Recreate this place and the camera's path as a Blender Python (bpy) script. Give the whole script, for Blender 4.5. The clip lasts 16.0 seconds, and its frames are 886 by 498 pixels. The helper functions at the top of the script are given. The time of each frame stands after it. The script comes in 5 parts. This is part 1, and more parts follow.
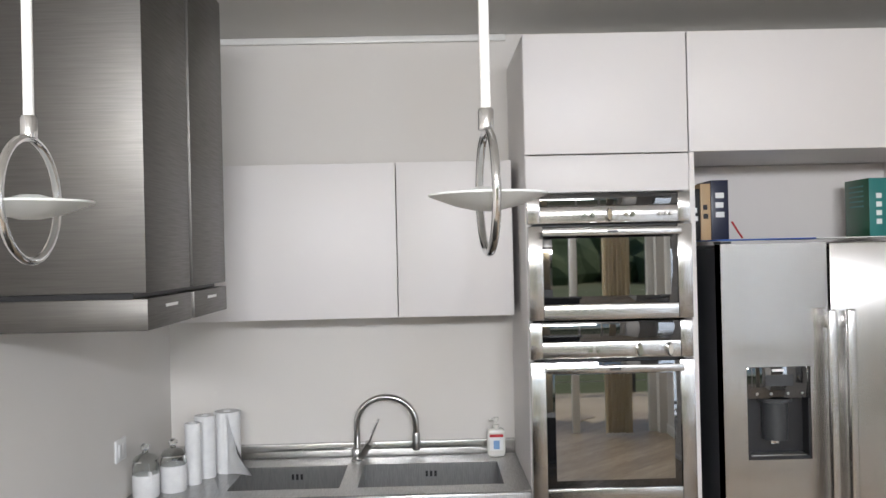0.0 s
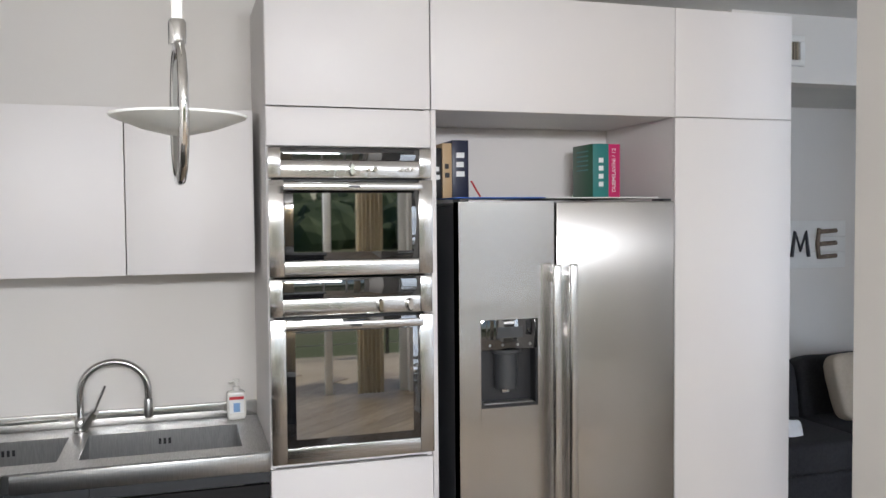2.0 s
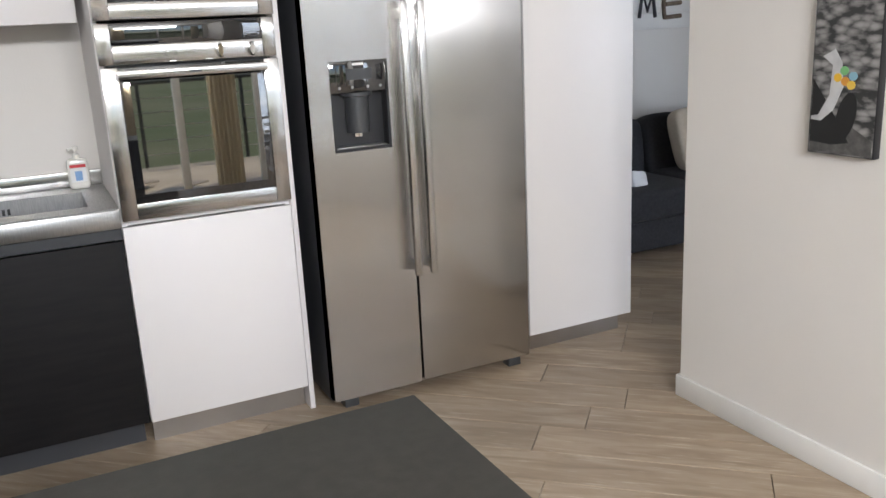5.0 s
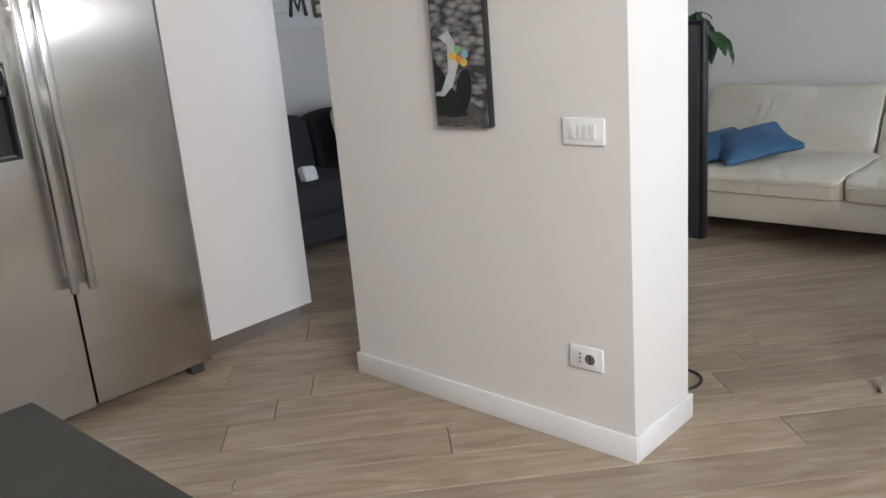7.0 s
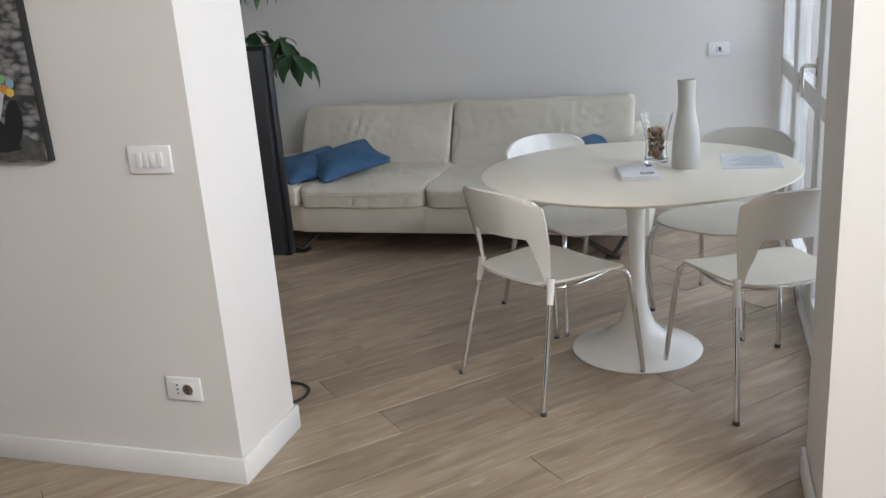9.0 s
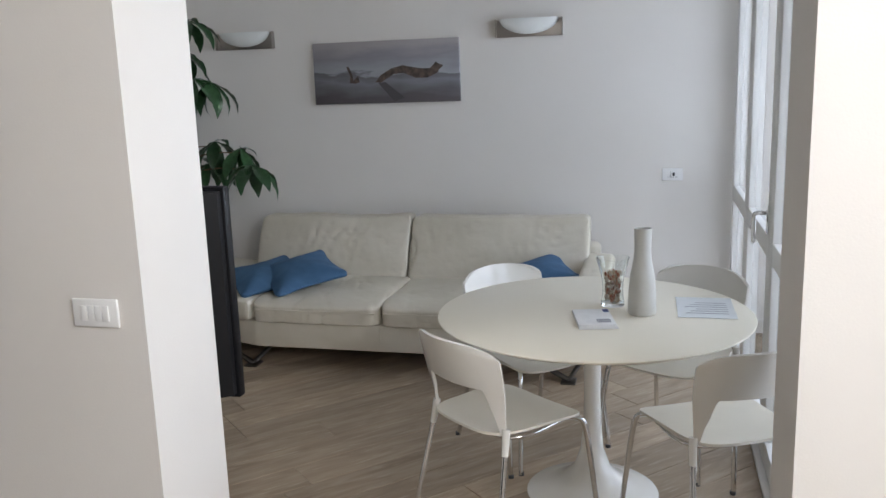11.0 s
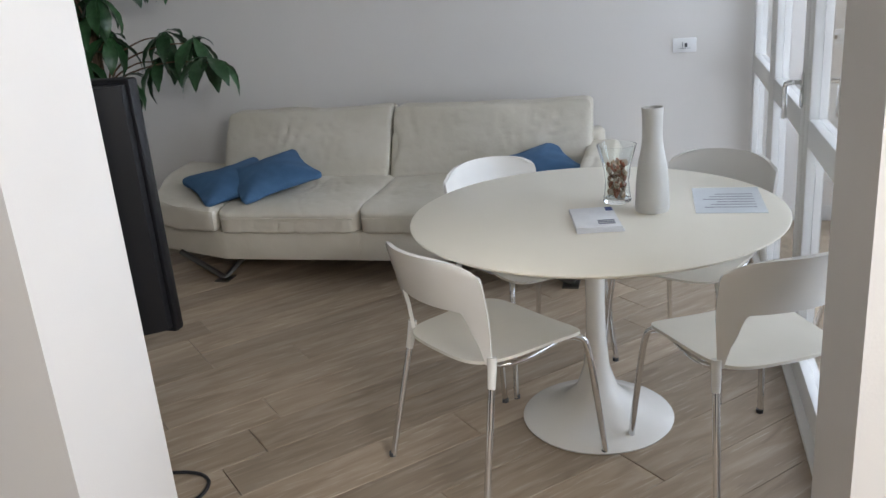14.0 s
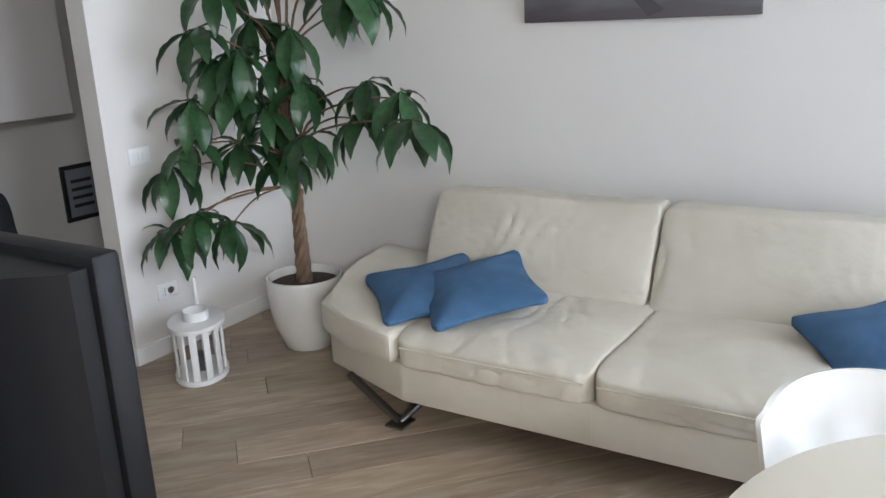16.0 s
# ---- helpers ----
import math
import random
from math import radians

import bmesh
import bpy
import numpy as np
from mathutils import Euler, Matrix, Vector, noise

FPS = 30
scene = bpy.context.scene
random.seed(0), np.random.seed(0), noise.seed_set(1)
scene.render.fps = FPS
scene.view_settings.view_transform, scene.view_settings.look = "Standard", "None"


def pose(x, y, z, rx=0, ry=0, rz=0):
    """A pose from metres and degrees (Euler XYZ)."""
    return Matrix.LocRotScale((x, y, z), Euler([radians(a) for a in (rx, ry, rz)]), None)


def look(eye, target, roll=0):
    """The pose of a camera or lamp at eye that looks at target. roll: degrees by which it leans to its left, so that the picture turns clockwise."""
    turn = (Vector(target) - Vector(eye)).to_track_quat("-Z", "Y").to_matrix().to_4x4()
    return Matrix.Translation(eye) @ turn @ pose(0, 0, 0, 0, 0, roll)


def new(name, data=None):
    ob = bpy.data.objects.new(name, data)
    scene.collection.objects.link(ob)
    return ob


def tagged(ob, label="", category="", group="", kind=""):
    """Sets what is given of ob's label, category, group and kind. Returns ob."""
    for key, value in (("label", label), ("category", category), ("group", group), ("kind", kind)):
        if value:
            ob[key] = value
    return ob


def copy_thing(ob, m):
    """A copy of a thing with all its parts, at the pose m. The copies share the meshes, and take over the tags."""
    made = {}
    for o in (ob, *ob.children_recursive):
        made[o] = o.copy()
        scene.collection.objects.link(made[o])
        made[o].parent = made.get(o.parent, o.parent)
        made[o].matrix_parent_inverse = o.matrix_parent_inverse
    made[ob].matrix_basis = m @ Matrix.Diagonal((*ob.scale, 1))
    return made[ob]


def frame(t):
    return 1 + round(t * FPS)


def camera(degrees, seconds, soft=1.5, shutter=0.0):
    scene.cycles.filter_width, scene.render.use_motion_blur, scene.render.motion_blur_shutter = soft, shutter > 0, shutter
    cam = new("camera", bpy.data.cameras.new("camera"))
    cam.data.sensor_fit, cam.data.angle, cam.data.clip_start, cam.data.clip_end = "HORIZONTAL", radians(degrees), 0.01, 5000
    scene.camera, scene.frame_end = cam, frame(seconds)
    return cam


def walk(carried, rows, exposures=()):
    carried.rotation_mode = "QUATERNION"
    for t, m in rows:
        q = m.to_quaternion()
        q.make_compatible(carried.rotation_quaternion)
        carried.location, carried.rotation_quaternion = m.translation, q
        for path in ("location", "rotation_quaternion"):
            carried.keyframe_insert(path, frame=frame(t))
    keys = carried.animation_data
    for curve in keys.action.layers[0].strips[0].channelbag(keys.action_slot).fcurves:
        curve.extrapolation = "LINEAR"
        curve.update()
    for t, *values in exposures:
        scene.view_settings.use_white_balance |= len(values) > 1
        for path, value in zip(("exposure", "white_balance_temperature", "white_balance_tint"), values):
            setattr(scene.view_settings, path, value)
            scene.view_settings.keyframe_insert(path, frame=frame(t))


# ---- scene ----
cam = camera(55.7, 16.0)
PATH = [
    (0, (0.156, 0.087, 1.783), (0.19, 2.087, 1.792), -1.3),
    (0.5, (0.181, 0.086, 1.784), (0.397, 2.075, 1.791), -0.8),
    (1, (0.193, 0.096, 1.78), (0.542, 2.065, 1.788), -0.7),
    (1.5, (0.216, 0.112, 1.771), (0.693, 2.054, 1.746), -0.7),
    (2, (0.234, 0.141, 1.741), (0.823, 2.051, 1.661), -0.5),
    (2.5, (0.238, 0.158, 1.702), (0.903, 2.038, 1.549), -0.4),
    (3, (0.244, 0.17, 1.674), (0.939, 2.029, 1.43), -1.3),
    (3.5, (0.251, 0.178, 1.593), (0.976, 2.011, 1.252), -2.5),
    (3.7, (0.271, 0.174, 1.587), (1.0, 1.994, 1.191), -2.9),
    (5.8, (0.276, 0.085, 1.414), (1.293, 1.715, 0.854), -3.3),
    (6, (0.286, 0.083, 1.421), (1.369, 1.667, 0.857), -3.7),
    (6.5, (0.324, 0.044, 1.417), (1.567, 1.51, 0.863), -4.3),
    (7, (0.352, 0.001, 1.408), (1.751, 1.32, 0.858), -4.8),
    (7.5, (0.378, -0.066, 1.401), (1.897, 1.107, 0.839), -4.8),
    (8, (0.389, -0.095, 1.403), (2.065, 0.828, 0.817), -4.9),
    (8.5, (0.391, -0.13, 1.397), (2.175, 0.55, 0.795), -4.6),
    (8.7, (0.395, -0.16, 1.391), (2.2, 0.466, 0.796), -4.6),
    (10.8, (0.489, -0.137, 1.613), (2.378, 0.352, 1.176), -2.0),
    (11, (0.496, -0.142, 1.621), (2.395, 0.352, 1.232), -1.9),
    (11.5, (0.502, -0.142, 1.648), (2.421, 0.356, 1.381), -1.9),
    (12, (0.498, -0.146, 1.672), (2.424, 0.371, 1.52), -1.2),
    (12.5, (0.498, -0.146, 1.688), (2.423, 0.388, 1.589), -1.4),
    (13, (0.551, -0.166, 1.631), (2.457, 0.376, 1.361), -2.8),
    (13.5, (0.712, -0.179, 1.555), (2.565, 0.375, 1.046), -3.8),
    (14, (1.014, -0.13, 1.52), (2.841, 0.381, 0.885), -4.7),
    (14.5, (1.345, -0.111, 1.493), (3.157, 0.411, 0.826), -4.1),
    (15, (1.707, -0.026, 1.513), (3.479, 0.644, 0.873), -3.7),
    (15.5, (2.064, 0.131, 1.517), (3.78, 0.963, 0.914), -4.2),
    (16, (2.421, 0.391, 1.564), (4.043, 1.427, 1.022), -2.8),
]
EXPOSURES = [(0.0, 0.4), (2.0, 0.4), (3.5, 0.6), (5.8, 0.65), (6.2, 0.56), (7.0, 0.27), (8.7, 0.05), (11.0, 0.02), (12.2, -0.14), (13.2, 0.02), (14.5, 0.08), (15.5, 0.55), (16.0, 0.85)]
walk(cam, [(t, look(eye, target, roll)) for t, eye, target, roll in PATH], EXPOSURES)

# ---- world, sun, window light ----
world = bpy.data.worlds.new("world")
scene.world = world
world.use_nodes = True
wn = world.node_tree
sky = wn.nodes.new("ShaderNodeTexSky")
sky.sky_type = "NISHITA"
sky.sun_disc = False
sky.sun_elevation = radians(53)
sky.sun_rotation = radians(111)
wn.links.new(sky.outputs[0], wn.nodes["Background"].inputs[0])
wn.nodes["Background"].inputs[1].default_value = 0.15

sun = new("sun", bpy.data.lights.new("sun", "SUN"))
sun.data.energy, sun.data.angle, sun.data.color = 4.0, radians(0.5), (1.0, 0.94, 0.86)
sun.matrix_world = look((9, -3.5, 13), (0, 0, 0))


def window_light(x0, x1, y, z0, z1, watts, colour, target=None):
    lamp = new("window_daylight", bpy.data.lights.new("window_daylight", "AREA"))
    lamp.data.shape, lamp.data.size, lamp.data.size_y = "RECTANGLE", x1 - x0, z1 - z0
    lamp.data.energy, lamp.data.color = watts, colour
    eye = ((x0 + x1) / 2, y, (z0 + z1) / 2)
    lamp.matrix_world = look(eye, target or (eye[0], y + 1, eye[2]))
    return lamp


# skylight that falls through the kitchen's glazed front and the living room's glazed doors
window_light(-0.68, 1.35, -1.95, 2.33, 2.59, 122, (0.97, 0.99, 1.04), (0.45, 1.4, 1.25))
window_light(3.0, 6.9, -1.75, 0.3, 2.8, 86, (0.89, 1.0, 1.20))


# ---- materials ----
def material(name, colour, rough=0.5, metal=0.0, second=None, scale=6.0, stretch=(1, 1, 1), bump=0.0, bump_scale=80.0, coat=0.0, vary=0.0, coords="Object", mix_lo=0.35, mix_hi=0.65, rough2=None, spec=None):
    m = bpy.data.materials.new(name)
    m.use_nodes = True
    nt = m.node_tree
    b = nt.nodes["Principled BSDF"]
    b.inputs["Roughness"].default_value, b.inputs["Metallic"].default_value = rough, metal
    b.inputs["Coat Weight"].default_value = coat
    if spec is not None:
        b.inputs["Specular IOR Level"].default_value = spec
    co = nt.nodes.new("ShaderNodeTexCoord")
    mp = nt.nodes.new("ShaderNodeMapping")
    mp.inputs["Scale"].default_value = stretch
    nt.links.new(co.outputs[coords], mp.inputs[0])
    n = nt.nodes.new("ShaderNodeTexNoise")
    n.inputs["Scale"].default_value, n.inputs["Detail"].default_value = scale, 6
    nt.links.new(mp.outputs[0], n.inputs["Vector"])
    ramp = nt.nodes.new("ShaderNodeValToRGB")
    ramp.color_ramp.elements[0].position, ramp.color_ramp.elements[1].position = mix_lo, mix_hi
    ramp.color_ramp.elements[0].color = (*colour, 1)
    ramp.color_ramp.elements[1].color = (*(second or [c * 0.93 for c in colour]), 1)
    nt.links.new(n.outputs[0], ramp.inputs[0])
    out = ramp.outputs[0]
    if vary:
        info = nt.nodes.new("ShaderNodeObjectInfo")
        hsv = nt.nodes.new("ShaderNodeHueSaturation")
        rng = nt.nodes.new("ShaderNodeMapRange")
        rng.inputs[3].default_value, rng.inputs[4].default_value = 1 - vary, 1 + vary
        nt.links.new(info.outputs["Random"], rng.inputs[0])
        nt.links.new(rng.outputs[0], hsv.inputs["Value"])
        nt.links.new(out, hsv.inputs["Color"])
        out = hsv.outputs[0]
    nt.links.new(out, b.inputs["Base Color"])
    if rough2 is not None:
        rr = nt.nodes.new("ShaderNodeMapRange")
        rr.inputs[1].default_value, rr.inputs[2].default_value = 0.3, 0.7
        rr.inputs[3].default_value, rr.inputs[4].default_value = rough, rough2
        nt.links.new(n.outputs[0], rr.inputs[0])
        nt.links.new(rr.outputs[0], b.inputs["Roughness"])
    if bump:
        n2 = nt.nodes.new("ShaderNodeTexNoise")
        n2.inputs["Scale"].default_value, n2.inputs["Detail"].default_value = bump_scale, 4
        nt.links.new(mp.outputs[0], n2.inputs["Vector"])
        bp = nt.nodes.new("ShaderNodeBump")
        bp.inputs["Strength"].default_value, bp.inputs["Distance"].default_value = bump, 0.01
        nt.links.new(n2.outputs[0], bp.inputs["Height"])
        nt.links.new(bp.outputs[0], b.inputs["Normal"])
    return m


def glass_material(name, colour=(1, 1, 1), rough=0.0, transmission=1.0, ior=1.45):
    m = bpy.data.materials.new(name)
    m.use_nodes = True
    b = m.node_tree.nodes["Principled BSDF"]
    b.inputs["Base Color"].default_value = (*colour, 1)
    b.inputs["Roughness"].default_value = rough
    b.inputs["Transmission Weight"].default_value = transmission
    b.inputs["IOR"].default_value = ior
    return m


PAINT = material("wall_paint", (0.74, 0.71, 0.672), 0.75, second=(0.715, 0.685, 0.645), scale=1.3, bump=0.06, bump_scale=160)
CEILING = material("ceiling_paint", (0.70, 0.69, 0.66), 0.85, scale=1.1, bump=0.05, bump_scale=140)
TRIM = material("white_trim", (0.80, 0.79, 0.76), 0.4, scale=3)
LACQUER = material("white_lacquer", (0.75, 0.72, 0.70), 0.46, second=(0.735, 0.705, 0.695), scale=2.0, bump=0.015, bump_scale=300)
STEEL = material("brushed_steel", (0.56, 0.553, 0.543), 0.20, 1.0, second=(0.58, 0.567, 0.55), scale=6.0, stretch=(90, 90, 2), rough2=0.24)
STEEL_WORN = material("scratched_steel", (0.46, 0.46, 0.455), 0.28, 1.0, second=(0.38, 0.38, 0.375), scale=5.0, stretch=(60, 6, 6), rough2=0.38)
CHROME = material("chrome", (0.78, 0.78, 0.78), 0.08, 1.0, scale=4)
# vertical grain, which spreads reflections sideways
bnt = STEEL.node_tree
along = bnt.nodes.new("ShaderNodeCombineXYZ")
along.inputs[0].default_value = 1.0
bsdf = bnt.nodes["Principled BSDF"]
bsdf.inputs["Anisotropic"].default_value = 1.0
bnt.links.new(along.outputs[0], bsdf.inputs["Tangent"])
DARK_BODY = material("dark_grey_enamel", (0.035, 0.037, 0.042), 0.4, scale=8)
HOOD_STEEL = material("satin_hood_steel", (0.17, 0.162, 0.152), 0.40, 1.0, second=(0.15, 0.143, 0.134), scale=3.0, stretch=(3, 3, 90), rough2=0.48)
BLACK_GLASS = material("black_oven_glass", (0.012, 0.012, 0.013), 0.03, scale=3, coat=1.0, spec=0.9)
MIRROR_GLASS = material("tinted_oven_glass", (0.31, 0.315, 0.315), 0.02, 1.0, second=(0.30, 0.305, 0.305), scale=3)
BLACK = material("black_plastic", (0.015, 0.015, 0.017), 0.4, scale=20)
GREY_PLASTIC = material("grey_plastic", (0.05, 0.052, 0.055), 0.35, scale=20)
DARK_FRONT = material("dark_stained_front", (0.008, 0.0076, 0.008), 0.65, second=(0.012, 0.0112, 0.0112), scale=6, stretch=(1, 1, 8), spec=0.2)
WORKTOP = material("dark_worktop", (0.030, 0.028, 0.023), 0.5, second=(0.040, 0.037, 0.031), scale=40, bump=0.03, bump_scale=300, spec=0.25)
LEATHER = material("cream_leather", (0.62, 0.575, 0.485), 0.40, second=(0.55, 0.505, 0.41), scale=3.2, bump=0.22, bump_scale=26, rough2=0.5)
BLUE = material("blue_suede", (0.036, 0.098, 0.19), 0.9, second=(0.055, 0.13, 0.24), scale=9, bump=0.15, bump_scale=400)
WHITE_PLASTIC = material("white_gloss_plastic", (0.79, 0.77, 0.72), 0.16, scale=3, coat=0.3)
SEAT_PLASTIC = material("cream_seat_plastic", (0.66, 0.62, 0.53), 0.3, second=(0.63, 0.59, 0.50), scale=5)
SWITCH_WHITE = material("switch_white", (0.85, 0.85, 0.84), 0.3, scale=10)
CREAM_TOP = material("cream_table_top", (0.80, 0.745, 0.62), 0.3, second=(0.78, 0.725, 0.60), scale=3)
CERAMIC = material("matte_ceramic", (0.60, 0.59, 0.55), 0.55, scale=8, bump=0.05, bump_scale=120)
POT_WHITE = material("white_glazed_pot", (0.74, 0.72, 0.67), 0.25, scale=4, coat=0.4)
SOIL = material("soil", (0.03, 0.02, 0.014), 0.95, second=(0.06, 0.04, 0.025), scale=40, bump=0.8, bump_scale=60)
BARK = material("bark", (0.20, 0.13, 0.08), 0.8, second=(0.12, 0.075, 0.045), scale=30, stretch=(1, 1, 0.3), bump=0.5, bump_scale=60)
LEAF = material("leaf_green", (0.015, 0.048, 0.016), 0.3, second=(0.028, 0.078, 0.028), scale=14, vary=0.35, bump=0.1, bump_scale=60)
CHARCOAL = material("charcoal_fabric", (0.022, 0.022, 0.026), 0.9, second=(0.032, 0.032, 0.036), scale=60, bump=0.2, bump_scale=300)
BEIGE_FABRIC = material("beige_fabric", (0.50, 0.43, 0.34), 0.9, scale=50, bump=0.2, bump_scale=300)
PAPER = material("white_paper", (0.82, 0.82, 0.82), 0.7, scale=30, bump=0.05)
INK = material("grey_ink", (0.25, 0.26, 0.30), 0.7, scale=30)
BLUE_INK = material("blue_ink", (0.06, 0.09, 0.25), 0.6, scale=30)
RED_INK = material("red_ink", (0.55, 0.03, 0.04), 0.5, scale=30)
SHADE_GLASS = material("frosted_glass", (0.80, 0.82, 0.80), 0.35, scale=6)
LEG_STEEL = material("dark_steel", (0.16, 0.15, 0.14), 0.3, 1.0, scale=6)
NICKEL = material("brushed_nickel", (0.42, 0.39, 0.36), 0.35, 1.0, scale=6)
TILE = material("terrace_tile", (0.45, 0.38, 0.29), 0.7, second=(0.40, 0.33, 0.25), scale=2.5, bump=0.1, bump_scale=30)
WICKER = material("wicker", (0.50, 0.44, 0.34), 0.7, second=(0.38, 0.32, 0.24), scale=40, bump=0.4, bump_scale=90)
STUCCO = material("facade_stucco", (0.66, 0.54, 0.38), 0.9, second=(0.60, 0.48, 0.33), scale=2, bump=0.2, bump_scale=60)
HILL_GREEN = material("far_foliage", (0.035, 0.06, 0.02), 0.9, second=(0.075, 0.10, 0.035), scale=0.5, bump=0.6, bump_scale=2)
WINDOW_GLASS = glass_material("window_glass", (1, 1, 1))
CLEAR_GLASS = glass_material("clear_glass", (0.97, 0.99, 0.98))


def wood_material(name):
    m = bpy.data.materials.new(name)
    m.use_nodes = True
    nt = m.node_tree
    b = nt.nodes["Principled BSDF"]
    co = nt.nodes.new("ShaderNodeTexCoord")
    info = nt.nodes.new("ShaderNodeObjectInfo")
    off = nt.nodes.new("ShaderNodeVectorMath")
    off.operation = "SCALE"
    comb = nt.nodes.new("ShaderNodeCombineXYZ")
    for k in range(3):
        nt.links.new(info.outputs["Random"], comb.inputs[k])
    nt.links.new(comb.outputs[0], off.inputs[0])
    off.inputs["Scale"].default_value = 37.0
    add = nt.nodes.new("ShaderNodeVectorMath")
    nt.links.new(co.outputs["Object"], add.inputs[0])
    nt.links.new(off.outputs[0], add.inputs[1])
    mp = nt.nodes.new("ShaderNodeMapping")
    mp.inputs["Scale"].default_value = (1.5, 9, 9)
    nt.links.new(add.outputs[0], mp.inputs[0])
    grain = nt.nodes.new("ShaderNodeTexNoise")
    grain.inputs["Scale"].default_value, grain.inputs["Detail"].default_value, grain.inputs["Distortion"].default_value = 2.2, 9, 0.9
    nt.links.new(mp.outputs[0], grain.inputs["Vector"])
    ramp = nt.nodes.new("ShaderNodeValToRGB")
    e = ramp.color_ramp.elements
    e[0].position, e[0].color = 0.28, (0.25, 0.186, 0.128, 1)
    e[1].position, e[1].color = 0.72, (0.41, 0.328, 0.242, 1)
    mid = e.new(0.5)
    mid.color = (0.335, 0.256, 0.178, 1)
    nt.links.new(grain.outputs[0], ramp.inputs[0])
    # limed pores: thin pale streaks where a second, finer noise peaks
    mp2 = nt.nodes.new("ShaderNodeMapping")
    mp2.inputs["Scale"].default_value = (5, 60, 60)
    nt.links.new(add.outputs[0], mp2.inputs[0])
    pores = nt.nodes.new("ShaderNodeTexNoise")
    pores.inputs["Scale"].default_value, pores.inputs["Detail"].default_value = 1.5, 5
    nt.links.new(mp2.outputs[0], pores.inputs["Vector"])
    pr = nt.nodes.new("ShaderNodeMapRange")
    pr.inputs[1].default_value, pr.inputs[2].default_value = 0.58, 0.75
    pr.inputs[4].default_value = 0.65
    nt.links.new(pores.outputs[0], pr.inputs[0])
    mix = nt.nodes.new("ShaderNodeMixRGB")
    mix.inputs[2].default_value = (0.55, 0.47, 0.37, 1)
    nt.links.new(pr.outputs[0], mix.inputs[0])
    nt.links.new(ramp.outputs[0], mix.inputs[1])
    hsv = nt.nodes.new("ShaderNodeHueSaturation")
    rng = nt.nodes.new("ShaderNodeMapRange")
    rng.inputs[3].default_value, rng.inputs[4].default_value = 0.82, 1.14
    nt.links.new(info.outputs["Random"], rng.inputs[0])
    nt.links.new(rng.outputs[0], hsv.inputs["Value"])
    nt.links.new(mix.outputs[0], hsv.inputs["Color"])
    nt.links.new(hsv.outputs[0], b.inputs["Base Color"])
    b.inputs["Roughness"].default_value = 0.42
    bp = nt.nodes.new("ShaderNodeBump")
    bp.inputs["Strength"].default_value, bp.inputs["Distance"].default_value = 0.15, 0.004
    nt.links.new(grain.outputs[0], bp.inputs["Height"])
    nt.links.new(bp.outputs[0], b.inputs["Normal"])
    return m


OAK = wood_material("limed_oak")
JOINT = material("plank_joint", (0.15, 0.112, 0.078), 0.9, scale=20)


# ---- mesh helpers ----
def mesh_of(name, bm, mat, smooth=False):
    bmesh.ops.recalc_face_normals(bm, faces=bm.faces)
    me = bpy.data.meshes.new(name)
    bm.to_mesh(me)
    bm.free()
    me.materials.append(mat)
    if smooth:
        me.set_sharp_from_angle(angle=radians(40))
    return me


def soften(faces):
    for f in faces:
        f.smooth = True


def part(name, bm, mat, parent, label="", smooth=True, at=None):
    ob = new(name, mesh_of(name, bm, mat, smooth))
    ob.parent = parent
    if at is not None:
        ob.matrix_basis = at
    return tagged(ob, label)


def solo(name, bm, mat, label="", category="", group="", kind="", smooth=True, at=None):
    ob = new(name, mesh_of(name, bm, mat, smooth))
    if at is not None:
        ob.matrix_basis = at
    return tagged(ob, label, category, group, kind)


def thing(name, label, category, at=(0, 0, 0), turn=0, group="", kind=""):
    ob = new(name)
    ob.empty_display_size = 0.1
    ob.matrix_basis = pose(*at, 0, 0, turn)
    return tagged(ob, label, category, group, kind)


def box(bm, x0, x1, y0, y1, z0, z1, bevel=0.0, seg=2):
    r = bmesh.ops.create_cube(bm, size=1.0)
    for v in r["verts"]:
        v.co = Vector((x0 if v.co.x < 0 else x1, y0 if v.co.y < 0 else y1, z0 if v.co.z < 0 else z1))
    if bevel:
        edges = list({e for v in r["verts"] for e in v.link_edges})
        bmesh.ops.bevel(bm, geom=edges, offset=bevel, segments=seg, affect="EDGES", profile=0.5)
    return bm


def cuboid(x0, x1, y0, y1, z0, z1, bevel=0.0, seg=2):
    return box(bmesh.new(), x0, x1, y0, y1, z0, z1, bevel, seg)


def lathe(profile, seg=48, bm=None, centre=(0, 0, 0)):
    bm = bm or bmesh.new()
    rings = []
    for r, z in profile:
        if r < 1e-5:
            rings.append([bm.verts.new((centre[0], centre[1], centre[2] + z))])
        else:
            rings.append([bm.verts.new((centre[0] + r * math.cos(2 * math.pi * k / seg), centre[1] + r * math.sin(2 * math.pi * k / seg), centre[2] + z)) for k in range(seg)])
    for a, b in zip(rings, rings[1:]):
        for k in range(seg):
            j = (k + 1) % seg
            if len(a) == 1 and len(b) > 1:
                bm.faces.new((a[0], b[k], b[j]))
            elif len(b) == 1 and len(a) > 1:
                bm.faces.new((a[k], a[j], b[0]))
            elif len(a) > 1:
                bm.faces.new((a[k], a[j], b[j], b[k]))
    soften({f for ring in rings for v in ring for f in v.link_faces})
    return bm


